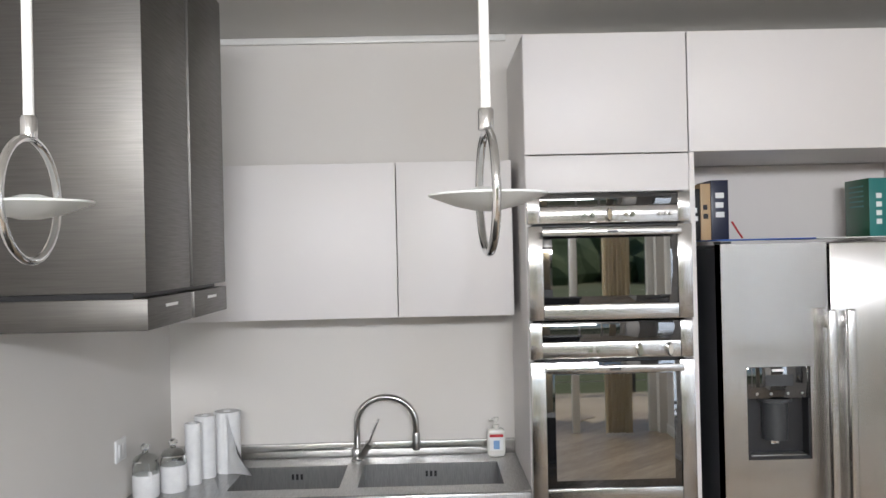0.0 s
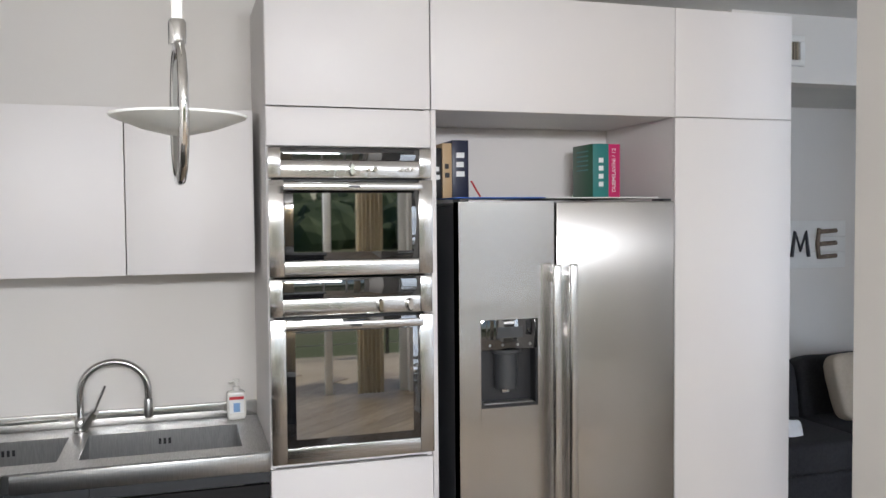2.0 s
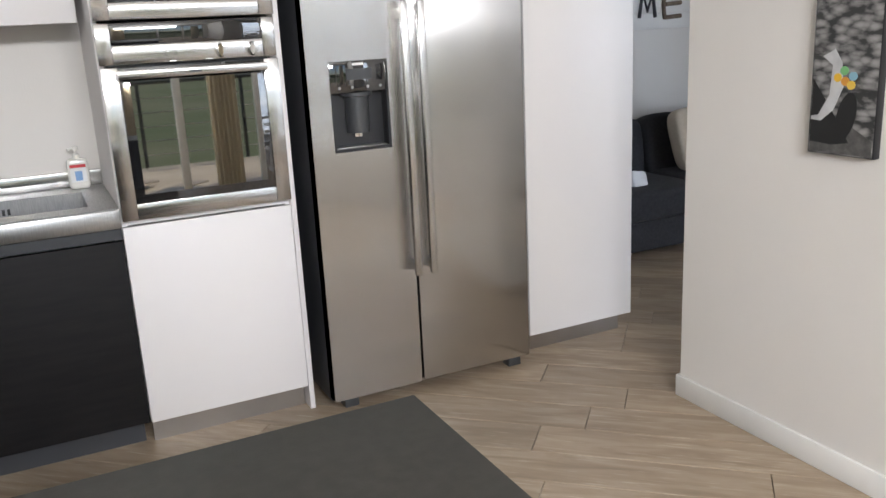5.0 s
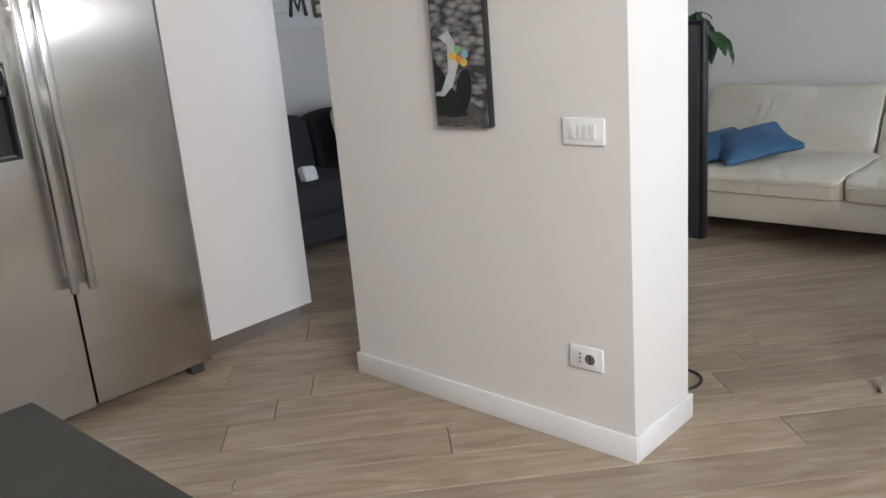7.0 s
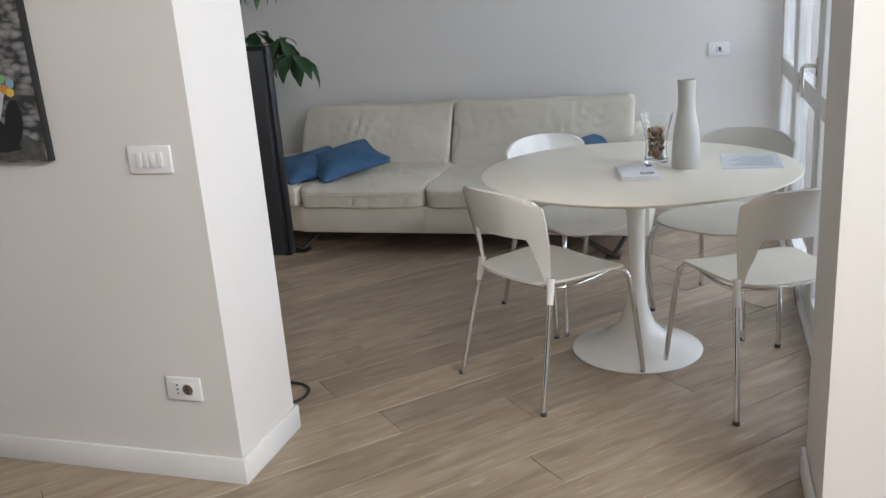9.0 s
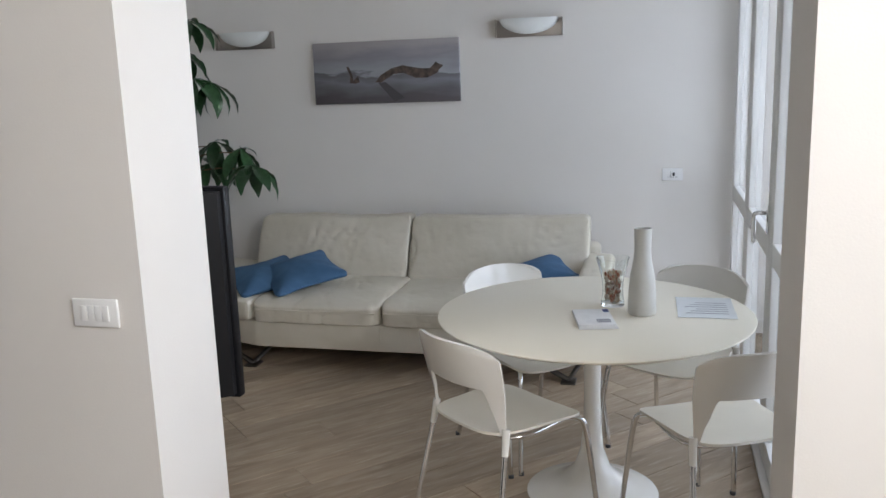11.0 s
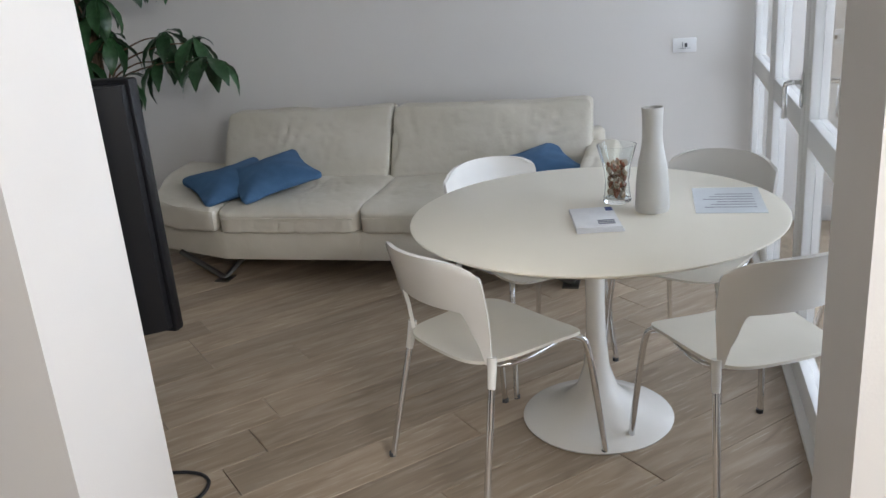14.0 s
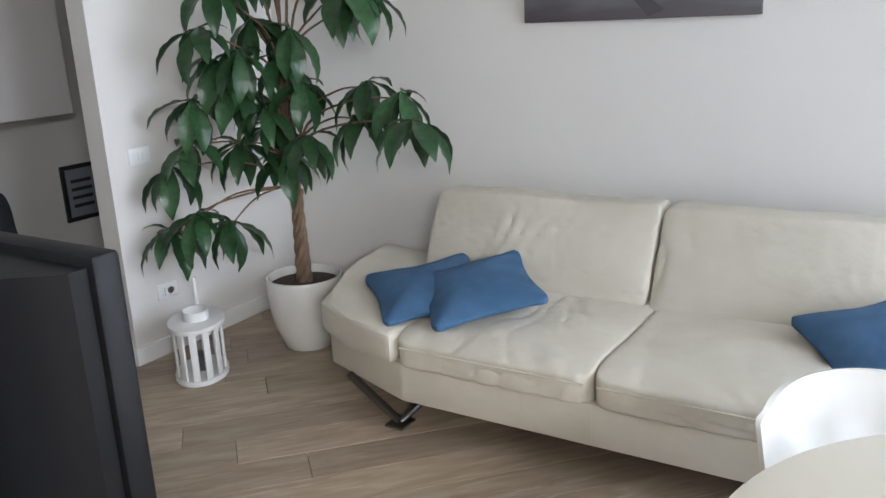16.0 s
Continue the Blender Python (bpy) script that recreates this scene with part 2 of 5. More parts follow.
def tube(points, radius, seg=12, bm=None, closed=False):
    bm = bm or bmesh.new()
    pts = [Vector(p) for p in points]
    n = len(pts)
    rad = radius if isinstance(radius, (list, tuple)) else [radius] * n
    rings, up = [], None
    for i, p in enumerate(pts):
        a = pts[(i - 1) % n] if closed or i else p
        b = pts[(i + 1) % n] if closed or i < n - 1 else p
        d = (b - a).normalized()
        if up is None:
            up = d.orthogonal().normalized()
        up = (up - d * up.dot(d)).normalized()
        side = d.cross(up)
        rings.append([bm.verts.new(p + rad[i] * (math.cos(2 * math.pi * k / seg) * up + math.sin(2 * math.pi * k / seg) * side)) for k in range(seg)])
    pairs = list(zip(rings, rings[1:])) + ([(rings[-1], rings[0])] if closed else [])
    for a, b in pairs:
        for k in range(seg):
            bm.faces.new((a[k], a[(k + 1) % seg], b[(k + 1) % seg], b[k]))
    if not closed:
        bm.faces.new(rings[0][::-1])
        bm.faces.new(rings[-1])
    soften({f for ring in rings for v in ring for f in v.link_faces})
    return bm


def smooth_path(points, steps=8):
    pts = [Vector(p) for p in points]
    out = []
    for i in range(len(pts) - 1):
        p0, p1, p2, p3 = pts[max(i - 1, 0)], pts[i], pts[i + 1], pts[min(i + 2, len(pts) - 1)]
        for k in range(steps):
            t = k / steps
            out.append(0.5 * (2 * p1 + (p2 - p0) * t + (2 * p0 - 5 * p1 + 4 * p2 - p3) * t * t + (3 * p1 - p0 - 3 * p2 + p3) * t ** 3))
    return out + [pts[-1]]


def puffy(sx, sy, sz, power=5.0, n=20, wrinkle=0.0, wscale=6.0, seed=0, shape=None):
    """A stuffed, rounded block of the given size about its middle, with soft creases."""
    bm = bmesh.new()
    bmesh.ops.create_cube(bm, size=2.0)
    bmesh.ops.subdivide_edges(bm, edges=bm.edges[:], cuts=n, use_grid_fill=True)
    off = Vector((seed * 7.3, seed * 3.1, seed * 1.7))
    for v in bm.verts:
        c = v.co
        k = (abs(c.x) ** power + abs(c.y) ** power + abs(c.z) ** power) ** (1 / power)
        c = c / k
        p = Vector((c.x * sx / 2, c.y * sy / 2, c.z * sz / 2))
        if shape:
            p = shape(p, c)
        if wrinkle:
            d = noise.noise(p * wscale + off) + 0.5 * noise.noise(p * wscale * 2.3 + off)
            p = p + c.normalized() * wrinkle * d
        v.co = p
    soften(bm.faces)
    return bm


def slab(outline, z0, z1, bevel=0.0):
    """A flat plate with the given outline."""
    bm = bmesh.new()
    lo = [bm.verts.new((x, y, z0)) for x, y in outline]
    hi = [bm.verts.new((x, y, z1)) for x, y in outline]
    bm.faces.new(lo[::-1])
    bm.faces.new(hi)
    for i in range(len(lo)):
        j = (i + 1) % len(lo)
        bm.faces.new((lo[i], lo[j], hi[j], hi[i]))
    if bevel:
        bmesh.ops.bevel(bm, geom=bm.edges[:], offset=bevel, segments=2, affect="EDGES", profile=0.5)
    return bm


# ---- the shell of the flat ----
CEIL = 2.73
KX0, KX1, KY0, KY1 = -0.975, 2.42, -1.9, 3.74      # kitchen
LX1, LY0, LY1 = 5.93, -0.56, 3.66                # living room
ALC_X0, ALC_X1, ALC_Y1 = 2.80, 4.72, 4.95        # alcove behind the living room


def wall(name, *boxes, mat=None, label="smooth off-white painted wall"):
    bm = bmesh.new()
    for b in boxes:
        box(bm, *b)
    return solo(name, bm, mat or PAINT, label, "wall", kind="structure", smooth=False)


wall("wall_kitchen_back", (KX0 - 0.2, 2.80, KY1, KY1 + 0.2, 0, CEIL))
wall("wall_kitchen_side", (KX0 - 0.2, KX0, KY0, KY1, 0, CEIL))
wall("wall_kitchen_window", (KX0 - 0.2, -0.7, KY0 - 0.25, KY0, 0, CEIL), (2.34, KX1 + 0.36, KY0 - 0.25, KY0, 0, CEIL), (-0.7, 2.34, KY0 - 0.25, KY0, 2.6, CEIL))
wall("wall_partition", (2.42, 2.772, 1.20, 2.46, 0, CEIL), label="free-standing off-white painted partition wall")
wall("wall_opening_pier", (2.42, 2.772, KY0, -0.455, 0, CEIL), label="off-white painted pier beside the living room window")
wall("wall_living_window", (2.772, 3.0, LY0 - 0.3, LY0 - 0.02, 0, CEIL), (3.0, LX1, LY0 - 0.3, LY0 - 0.02, 2.45, CEIL))
wall("wall_sofa", (LX1, LX1 + 0.2, LY0 - 0.3, LY1 + 0.12, 0, CEIL))
wall("wall_plant", (4.78, LX1, LY1, LY1 + 0.12, 0, CEIL))
wall("wall_alcove_beam", (2.80, 4.78, LY1, LY1 + 0.12, 2.39, CEIL))
wall("wall_alcove_back", (2.80, 6.2, ALC_Y1, ALC_Y1 + 0.2, 0, CEIL))
wall("wall_alcove_side", (2.60, 2.80, KY1 + 0.2, ALC_Y1 + 0.2, 0, CEIL))
wall("wall_alcove_end", (6.0, 6.2, LY1 + 0.12, ALC_Y1, 0, CEIL))
solo("ceiling", cuboid(KX0 - 0.2, 6.2, KY0 - 0.25, ALC_Y1 + 0.2, CEIL, CEIL + 0.2), CEILING, "plain white painted ceiling", "ceiling", kind="structure", smooth=False)
solo("ceiling_alcove", cuboid(2.80, 6.0, LY1 + 0.12, ALC_Y1, 2.46, 2.52), CEILING, "lowered white alcove ceiling", "ceiling", kind="structure", smooth=False)
solo("floor_base", cuboid(KX0 - 0.2, 6.2, KY0 - 0.25, ALC_Y1 + 0.2, -0.12, -0.012), JOINT, "dark bed of the plank floor", "floor", kind="structure", smooth=False)

# cove line under the ceiling
for nm, b in (("trim_kitchen", (KX0, 0.51, KY1 - 0.02, KY1 - 0.001, CEIL - 0.03, CEIL - 0.001)), ("trim_sofa_wall", (LX1 - 0.02, LX1 - 0.001, LY0 + 0.1, LY1, CEIL - 0.03, CEIL - 0.001))):
    solo(nm, cuboid(*b, 0.004), TRIM, "thin white trim under the ceiling", "trim", kind="structure")

# baseboards
for nm, b in (("baseboard_partition_front", (2.407, 2.419, 1.187, 2.473, 0, 0.088)), ("baseboard_partition_end", (2.4205, 2.785, 1.187, 1.199, 0, 0.088)),
              ("baseboard_partition_side", (2.4205, 2.785, 2.461, 2.473, 0, 0.088)), ("baseboard_partition_back", (2.773, 2.785, 1.2, 2.46, 0, 0.088)),
              ("baseboard_pier_front", (2.407, 2.419, KY0, -0.442, 0, 0.088)), ("baseboard_pier_end", (2.4205, 2.772, -0.454, -0.442, 0, 0.088)),
              ("baseboard_sofa_wall", (LX1 - 0.013, LX1 - 0.001, LY0, LY1 - 0.014, 0, 0.088)), ("baseboard_plant_wall", (4.769, LX1 - 0.001, LY1 - 0.013, LY1 - 0.001, 0, 0.088)),
              ("baseboard_plant_wall_end", (4.767, 4.779, LY1, LY1 + 0.12, 0, 0.088)), ("baseboard_alcove", (2.80, 6.0, ALC_Y1 - 0.013, ALC_Y1 - 0.001, 0, 0.088))):
    solo(nm, cuboid(*b, 0.003), TRIM, "white painted wooden baseboard", "baseboard", kind="structure")

# ---- kitchen ----
FRONT = 3.137


def panel(name, x0, x1, z0, z1, parent, mat=LACQUER, y=FRONT, t=0.02, label=""):
    return part(name, cuboid(x0, x1, y, y + t, z0, z1, 0.0015), mat, parent, label)


def oven_tower():
    th = thing("oven_cabinet", "tall white lacquered cabinet housing two built-in ovens", "cabinet", (0.813, 3.43, 0))
    off = Matrix.Translation((-0.813, -3.43, 0))
    names = ("side_panel", "side_panel", "back_panel", "shelf", "shelf", "shelf", "shelf")
    for nm, b in zip(names, ((0.513, 0.531, FRONT + 0.021, 3.735, 0.10, 2.572), (1.095, 1.113, FRONT + 0.021, 3.735, 0.10, 2.572), (0.5315, 1.0945, 3.715, 3.735, 0.10, 2.572),
              (0.5315, 1.0945, FRONT + 0.021, 3.714, 0.10, 0.118), (0.5315, 1.0945, FRONT + 0.021, 3.714, 0.842, 0.860), (0.5315, 1.0945, FRONT + 0.03, 3.714, 1.99, 2.008), (0.5315, 1.0945, FRONT + 0.021, 3.714, 2.553, 2.571))):
        part(nm, cuboid(*b), LACQUER, th, at=off, smooth=False)
    for nm, z0, z1 in (("drawer_front", 0.10, 0.838), ("filler_panel", 1.992, 2.128), ("top_door", 2.133, 2.572)):
        part(nm, cuboid(0.514, 1.112, FRONT, FRONT + 0.02, z0, z1, 0.0015), LACQUER, th, at=off)
    part("plinth", cuboid(0.52, 1.11, FRONT + 0.06, FRONT + 0.075, 0, 0.098), NICKEL, th, at=off)
    return th


def screen_text(parent, name, x, y, z, w, h, mat):
    part(name, cuboid(x - w / 2, x + w / 2, y - 0.0012, y, z - h / 2, z + h / 2), mat, parent, smooth=False)


def oven(z0, z1, band, knobs, label):
    """A built-in oven: steel frame, dark control strip, steel fascia, framed glass door with bar handle."""
    th = thing("oven", label, "oven", (0.813, 3.12, z0), group="built-in ovens")
    h = z1 - z0
    y = 0.0
    part("body", cuboid(-0.275, 0.275, 0.045, 0.55, 0.004, h - 0.004), DARK_BODY, th)
    top = h - band
    # fascia above the door
    f = bmesh.new()
    box(f, -0.297, -0.252, y, y + 0.04, top + 0.004, h, 0.002)
    box(f, 0.252, 0.297, y, y + 0.04, top + 0.004, h, 0.002)
    box(f, -0.2515, 0.2515, y, y + 0.04, top + 0.004, top + 0.066, 0.002)
    part("fascia", f, STEEL, th)
    part("display_strip", cuboid(-0.2515, 0.2515, y + 0.003, y + 0.035, top + 0.0665, h, 0.002), BLACK_GLASS, th, "black glass display strip")
    for x, r in knobs:
        k = lathe([(0, 0.0), (r, 0.0), (r, 0.008), (r * 0.8, 0.011), (0, 0.011)], 20)
        kz = top + 0.034
        if r > 0.012:
            bmesh.ops.scale(k, vec=(0.55, 1.25, 1.6), verts=k.verts)
        part("knob", k, CHROME, th, at=pose(x, y - 0.0005, kz, 90, 0, 0))
    # door
    d = bmesh.new()
    box(d, -0.297, -0.245, y - 0.012, y + 0.03, 0, top - 0.004, 0.0015)
    door = part("door", d, STEEL, th)
    part("stile", cuboid(0.245, 0.297, y - 0.012, y + 0.03, 0, top - 0.004, 0.0015), STEEL, door)
    part("bottom_rail", cuboid(-0.2445, 0.2445, y - 0.012, y + 0.03, 0, 0.055, 0.0015), STEEL, door)
    part("glass", cuboid(-0.2445, 0.2445, y - 0.008, y + 0.02, 0.0555, top - 0.006, 0.001), BLACK_GLASS, door, "black border of the oven glass")
    part("window", cuboid(-0.212, 0.218, y - 0.0092, y - 0.0082, 0.085, top - 0.05), MIRROR_GLASS, door, "dark mirror-like oven window", smooth=False)
    bar = cuboid(-0.25, 0.25, y - 0.05, y - 0.034, top - 0.042, top - 0.014, 0.004)
    box(bar, -0.235, -0.22, y - 0.0335, y - 0.009, top - 0.036, top - 0.02, 0.002)
    box(bar, 0.22, 0.235, y - 0.0335, y - 0.009, top - 0.036, top - 0.02, 0.002)
    part("handle", bar, STEEL, door, "brushed steel bar handle")
    part("badge", cuboid(-0.02, 0.02, y - 0.0512, y - 0.0501, top - 0.032, top - 0.024), GREY_PLASTIC, door, smooth=False)
    for sx in (-0.06, 0.06):
        part("vent_tab", cuboid(sx - 0.012, sx + 0.012, y - 0.004, y - 0.0005, top + 0.004, top + 0.010, 0.001), STEEL, th)
    return th


def fridge():
    th = thing("refrigerator", "side-by-side stainless steel refrigerator with ice dispenser", "refrigerator", (1.635, 3.034, 0))
    part("body", cuboid(-0.445, 0.445, 0.062, 0.66, 0.03, 1.775, 0.004), DARK_BODY, th, "dark grey enamelled body")
    part("top_cover", cuboid(-0.44, 0.44, 0.07, 0.6, 1.7755, 1.788, 0.004), GREY_PLASTIC, th)
    # freezer door, with an opening for the dispenser
    d = bmesh.new()
    for b in ((-0.449, -0.366, 0, 0.06, 0.05, 1.79), (-0.138, -0.071, 0, 0.06, 0.05, 1.79), (-0.3655, -0.1385, 0, 0.06, 0.05, 1.025), (-0.3655, -0.1385, 0, 0.06, 1.353, 1.79)):
        box(d, *b)
    bmesh.ops.remove_doubles(d, verts=d.verts, dist=0.0008)
    bmesh.ops.recalc_face_normals(d, faces=d.faces)
    left = part("freezer_door", d, STEEL, th, smooth=False)
    right = part("fridge_door", cuboid(-0.061, 0.449, 0, 0.06, 0.05, 1.79, 0.006, 3), STEEL, th)
    part("seal", cuboid(-0.0705, -0.0615, 0.03, 0.058, 0.05, 1.785), BLACK, th, "black door gap", smooth=False)
    for dr, x0 in ((left, -0.091), (right, -0.024)):
        b = cuboid(x0 - 0.006, x0 + 0.024, -0.062, -0.04, 0.52, 1.555, 0.006, 3)
        box(b, x0, x0 + 0.018, -0.0405, -0.001, 0.535, 0.575, 0.003)
        box(b, x0, x0 + 0.018, -0.0405, -0.001, 1.49, 1.53, 0.003)
        part("handle", b, STEEL, dr, "long brushed steel bar handle")
    rec = bmesh.new()
    for b in ((-0.3655, -0.1385, 0.055, 0.0598, 1.025, 1.24), (-0.3655, -0.357, 0.004, 0.0545, 1.025, 1.24), (-0.147, -0.1385, 0.004, 0.0545, 1.025, 1.24), (-0.3565, -0.1475, 0.002, 0.0545, 1.025, 1.036)):
        box(rec, *b)
    part("dispenser", rec, BLACK, left, "dark grey ice and water dispenser recess", smooth=False)
    part("control_panel", cuboid(-0.3655, -0.1385, 0.001, 0.04, 1.2405, 1.353, 0.002), BLACK_GLASS, left)
    part("display", cuboid(-0.30, -0.20, -0.0006, 0.0008, 1.285, 1.325), GREY_PLASTIC, left, smooth=False)
    part("funnel", lathe([(0.060, 1.239), (0.060, 1.226), (0.046, 1.222), (0.044, 1.09), (0.040, 1.09), (0.040, 1.2)], 24, centre=(-0.252, 0.046, 0)), GREY_PLASTIC, left)
    part("paddle", cuboid(-0.268, -0.236, 0.043, 0.05, 1.07, 1.178, 0.004), CHROME, left)
    part("drip_grille", cuboid(-0.35, -0.155, 0.006, 0.05, 1.0365, 1.041, 0.001), STEEL_WORN, left)
    for x in (-0.33, -0.28, -0.22, -0.17):
        part("button", lathe([(0, 0), (0.006, 0), (0.005, 0.002), (0, 0.002)], 12), STEEL_WORN, left, at=pose(x, 0.0005, 1.258, 90, 0, 0))
    part("badge", cuboid(-0.275, -0.232, -0.0006, 0.0008, 1.336, 1.345), SWITCH_WHITE, left, smooth=False)
    for x in (-0.40, 0.36):
        part("foot", cuboid(x, x + 0.06, 0.03, 0.09, 0, 0.0495, 0.004), GREY_PLASTIC, th)
    for x in (-0.44, 0.405):
        part("hinge_cover", cuboid(x, x + 0.035, 0.01, 0.10, 1.7905, 1.80, 0.003), GREY_PLASTIC, th)
    return th


def bridge_and_tall():
    br = thing("bridge_cabinet", "white lacquered cabinet over the refrigerator niche", "cabinet", (1.64, 3.43, 2.133))
    o = Matrix.Translation((-1.64, -3.43, -2.133))
    part("body", cuboid(1.135, 2.149, FRONT + 0.021, 3.735, 2.133, 2.572), LACQUER, br, at=o, smooth=False)
    part("door", cuboid(1.117, 2.149, FRONT, FRONT + 0.02, 2.133, 2.572, 0.0015), LACQUER, br, at=o)
    solo("niche_side_panel", cuboid(1.1145, 1.134, FRONT, 3.735, 0.0, 2.131, 0.001), LACQUER, "narrow white panel between ovens and refrigerator", "panel")
    solo("niche_back_panel", cuboid(1.1345, 2.150, 3.717, 3.735, 0.0, 2.131), LACQUER, "white back panel of the niche above the refrigerator", "panel", smooth=False)
    ta = thing("tall_cabinet", "tall white lacquered cabinet beside the refrigerator", "cabinet", (2.43, 3.43, 0))
    o = Matrix.Translation((-2.43, -3.43, 0))
    part("body", cuboid(2.152, 2.715, FRONT + 0.021, 3.735, 0.09, 2.572), LACQUER, ta, at=o, smooth=False)
    part("lower_door", cuboid(2.152, 2.717, FRONT, FRONT + 0.02, 0.088, 2.130, 0.0015), LACQUER, ta, at=o)
    part("upper_door", cuboid(2.152, 2.717, FRONT, FRONT + 0.02, 2.135, 2.572, 0.0015), LACQUER, ta, at=o)
    part("plinth", cuboid(2.16, 2.68, FRONT + 0.05, 3.70, 0, 0.087), NICKEL, ta, "grey metal plinth", at=o)
    return ta


oven_tower()
small = [(-0.225 + 0.019 * i, 0.007) for i in range(6)] + [(-0.09, 0.009), (-0.06, 0.009), (0.0, 0.02), (0.06, 0.007), (0.085, 0.009), (0.185, 0.007), (0.205, 0.007), (0.225, 0.007)]
oven(1.529, 1.986, 0.112, small, "built-in stainless steel compact oven with buttons and dial")
oven(0.864, 1.520, 0.138, [(-0.08, 0.008), (-0.05, 0.008), (0.10, 0.02), (0.21, 0.02)], "built-in stainless steel oven with two oval knobs")
fridge()
bridge_and_tall()


def wall_cabinet(x0, x1):
    th = thing("wall_cabinet", "white lacquered handleless wall cabinet above the sink", "cabinet", ((x0 + x1) / 2, 3.56, 1.532), group="wall cabinets")
    w = (x1 - x0) / 2
    part("body", cuboid(-w + 0.001, w - 0.001, -0.149, 0.178, 0.004, 0.606), LACQUER, th, smooth=False)
    part("door", cuboid(-w + 0.001, w - 0.001, -0.17, -0.15, 0, 0.61, 0.0015), LACQUER, th)


for a, b in ((-0.974, 0.030), (0.032, 0.489)):
    wall_cabinet(a, b)


def worktop():
    """Steel top along the back wall with two sunk bowls and a front apron, L-shaped to the side wall."""
    th = thing("steel_worktop", "stainless steel worktop with two inset sink bowls", "worktop", (-0.24, 3.43, 0.835))
    o = Matrix.Translation((0.24, -3.43, -0.835))
    bowls = ((-0.62, -0.20), (-0.13, 0.42))
    yb0, yb1 = 3.24, 3.58
    for b in ((-0.974, 0.512, FRONT, yb0, 0.905, 0.91), (-0.974, 0.512, yb1, 3.738, 0.905, 0.91), (-0.974, -0.62, yb0, yb1, 0.905, 0.91), (-0.20, -0.13, yb0, yb1, 0.905, 0.91), (0.42, 0.512, yb0, yb1, 0.905, 0.91)):
        part("top_panel", cuboid(*b), STEEL_WORN, th, at=o, smooth=False)
    part("apron", cuboid(-0.33, 0.512, FRONT - 0.0015, FRONT + 0.02, 0.838, 0.9045, 0.003), STEEL_WORN, th, at=o)
    for x0, x1 in bowls:
        b = bmesh.new()
        for bb in ((x0, x1, yb0, yb1, 0.735, 0.739), (x0 - 0.003, x0, yb0, yb1, 0.735, 0.9045), (x1, x1 + 0.003, yb0, yb1, 0.735, 0.9045), (x0, x1, yb0 - 0.003, yb0, 0.735, 0.9045), (x0, x1, yb1, yb1 + 0.003, 0.735, 0.9045)):
            box(b, *bb)
        bowl = part("sink_bowl", b, STEEL_WORN, th, "brushed steel sink bowl", at=o, smooth=False)
        part("drain", lathe([(0, 0.741), (0.03, 0.743), (0.045, 0.7395)], 24, centre=((x0 + x1) / 2, 3.45, 0)), CHROME, bowl)
        for dx in (-0.018, 0, 0.018):
            part("overflow_slot", cuboid((x0 + x1) / 2 + dx - 0.005, (x0 + x1) / 2 + dx + 0.005, yb1 - 0.0015, yb1 - 0.0002, 0.855, 0.878), BLACK, bowl, smooth=False)
    part("upstand", cuboid(-0.974, 0.511, 3.715, 3.738, 0.9105, 0.972, 0.003), STEEL, th, at=o)
    return th


worktop()
solo("side_worktop", cuboid(-0.974, -0.35, 1.3, FRONT - 0.002, 0.87, 0.91, 0.003), STEEL_WORN, "grey steel worktop along the side wall", "worktop")


def base_unit(x0, x1, y0, y1, axis, label):
    th = thing("base_cabinet", label, "cabinet", ((x0 + x1) / 2, (y0 + y1) / 2, 0), group="dark base cabinets")
    w, d = (x1 - x0) / 2, (y1 - y0) / 2
    part("body", cuboid(-w + 0.001, w - 0.001, -d + 0.022, d - 0.001, 0.10, 0.715 if axis == "y" else 0.868), DARK_BODY, th, smooth=False)
    part("plinth", cuboid(-w + 0.02, w - 0.02, -d + 0.07, d - 0.02, 0.0, 0.099), DARK_BODY, th)
    if axis == "y":
        part("door", cuboid(-w + 0.002, w - 0.002, -d, -d + 0.02, 0.10, 0.79, 0.0015), DARK_FRONT, th)
        part("grip_rail", cuboid(-w, w, -d + 0.012, -d + 0.03, 0.795, 0.836), GREY_PLASTIC, th)
    else:
        part("door", cuboid(w - 0.02, w, -d + 0.002, d - 0.002, 0.10, 0.79, 0.0015), DARK_FRONT, th)
    return th


for a, b in ((-0.94, -0.35), (-0.349, -0.09), (-0.088, 0.511)):
    base_unit(a, b, FRONT + 0.008, 3.73, "y", "dark-stained handleless base cabinet under the sink")
for a, b in ((1.31, 1.91), (1.912, 2.51), (2.512, 3.13)):
    base_unit(-0.972, -0.37, a, b, "x", "dark-stained base cabinet along the side wall")


def hood():
    th = thing("cooker_hood", "large brushed steel box-shaped cooker hood on the side wall", "cooker hood", (-0.755, 2.53, 1.61))
    for nm, y0, y1 in (("front_half", 2.13, 2.505), ("rear_half", 2.535, 2.92)):
        b = bmesh.new()
        box(b, -1.0 + 0.782, 0.225, y0 - 2.53, y1 - 2.53, 0.092, 1.03, 0.003)
        half = part(nm, b, HOOD_STEEL, th)
        part("filter_drawer", cuboid(-0.218, 0.228, y0 - 2.53, y1 - 2.53, 0, 0.078, 0.003), HOOD_STEEL, half, "steel lower drawer")
        part("logo_bar", cuboid(0.2285, 0.23, (y0 + y1) / 2 - 2.53 - 0.05, (y0 + y1) / 2 - 2.53 + 0.05, 0.05, 0.058), SWITCH_WHITE, half, smooth=False)
    part("core", cuboid(-0.218, 0.19, -0.39, 0.38, 0.02, 1.02), BLACK, th, smooth=False)
    return th


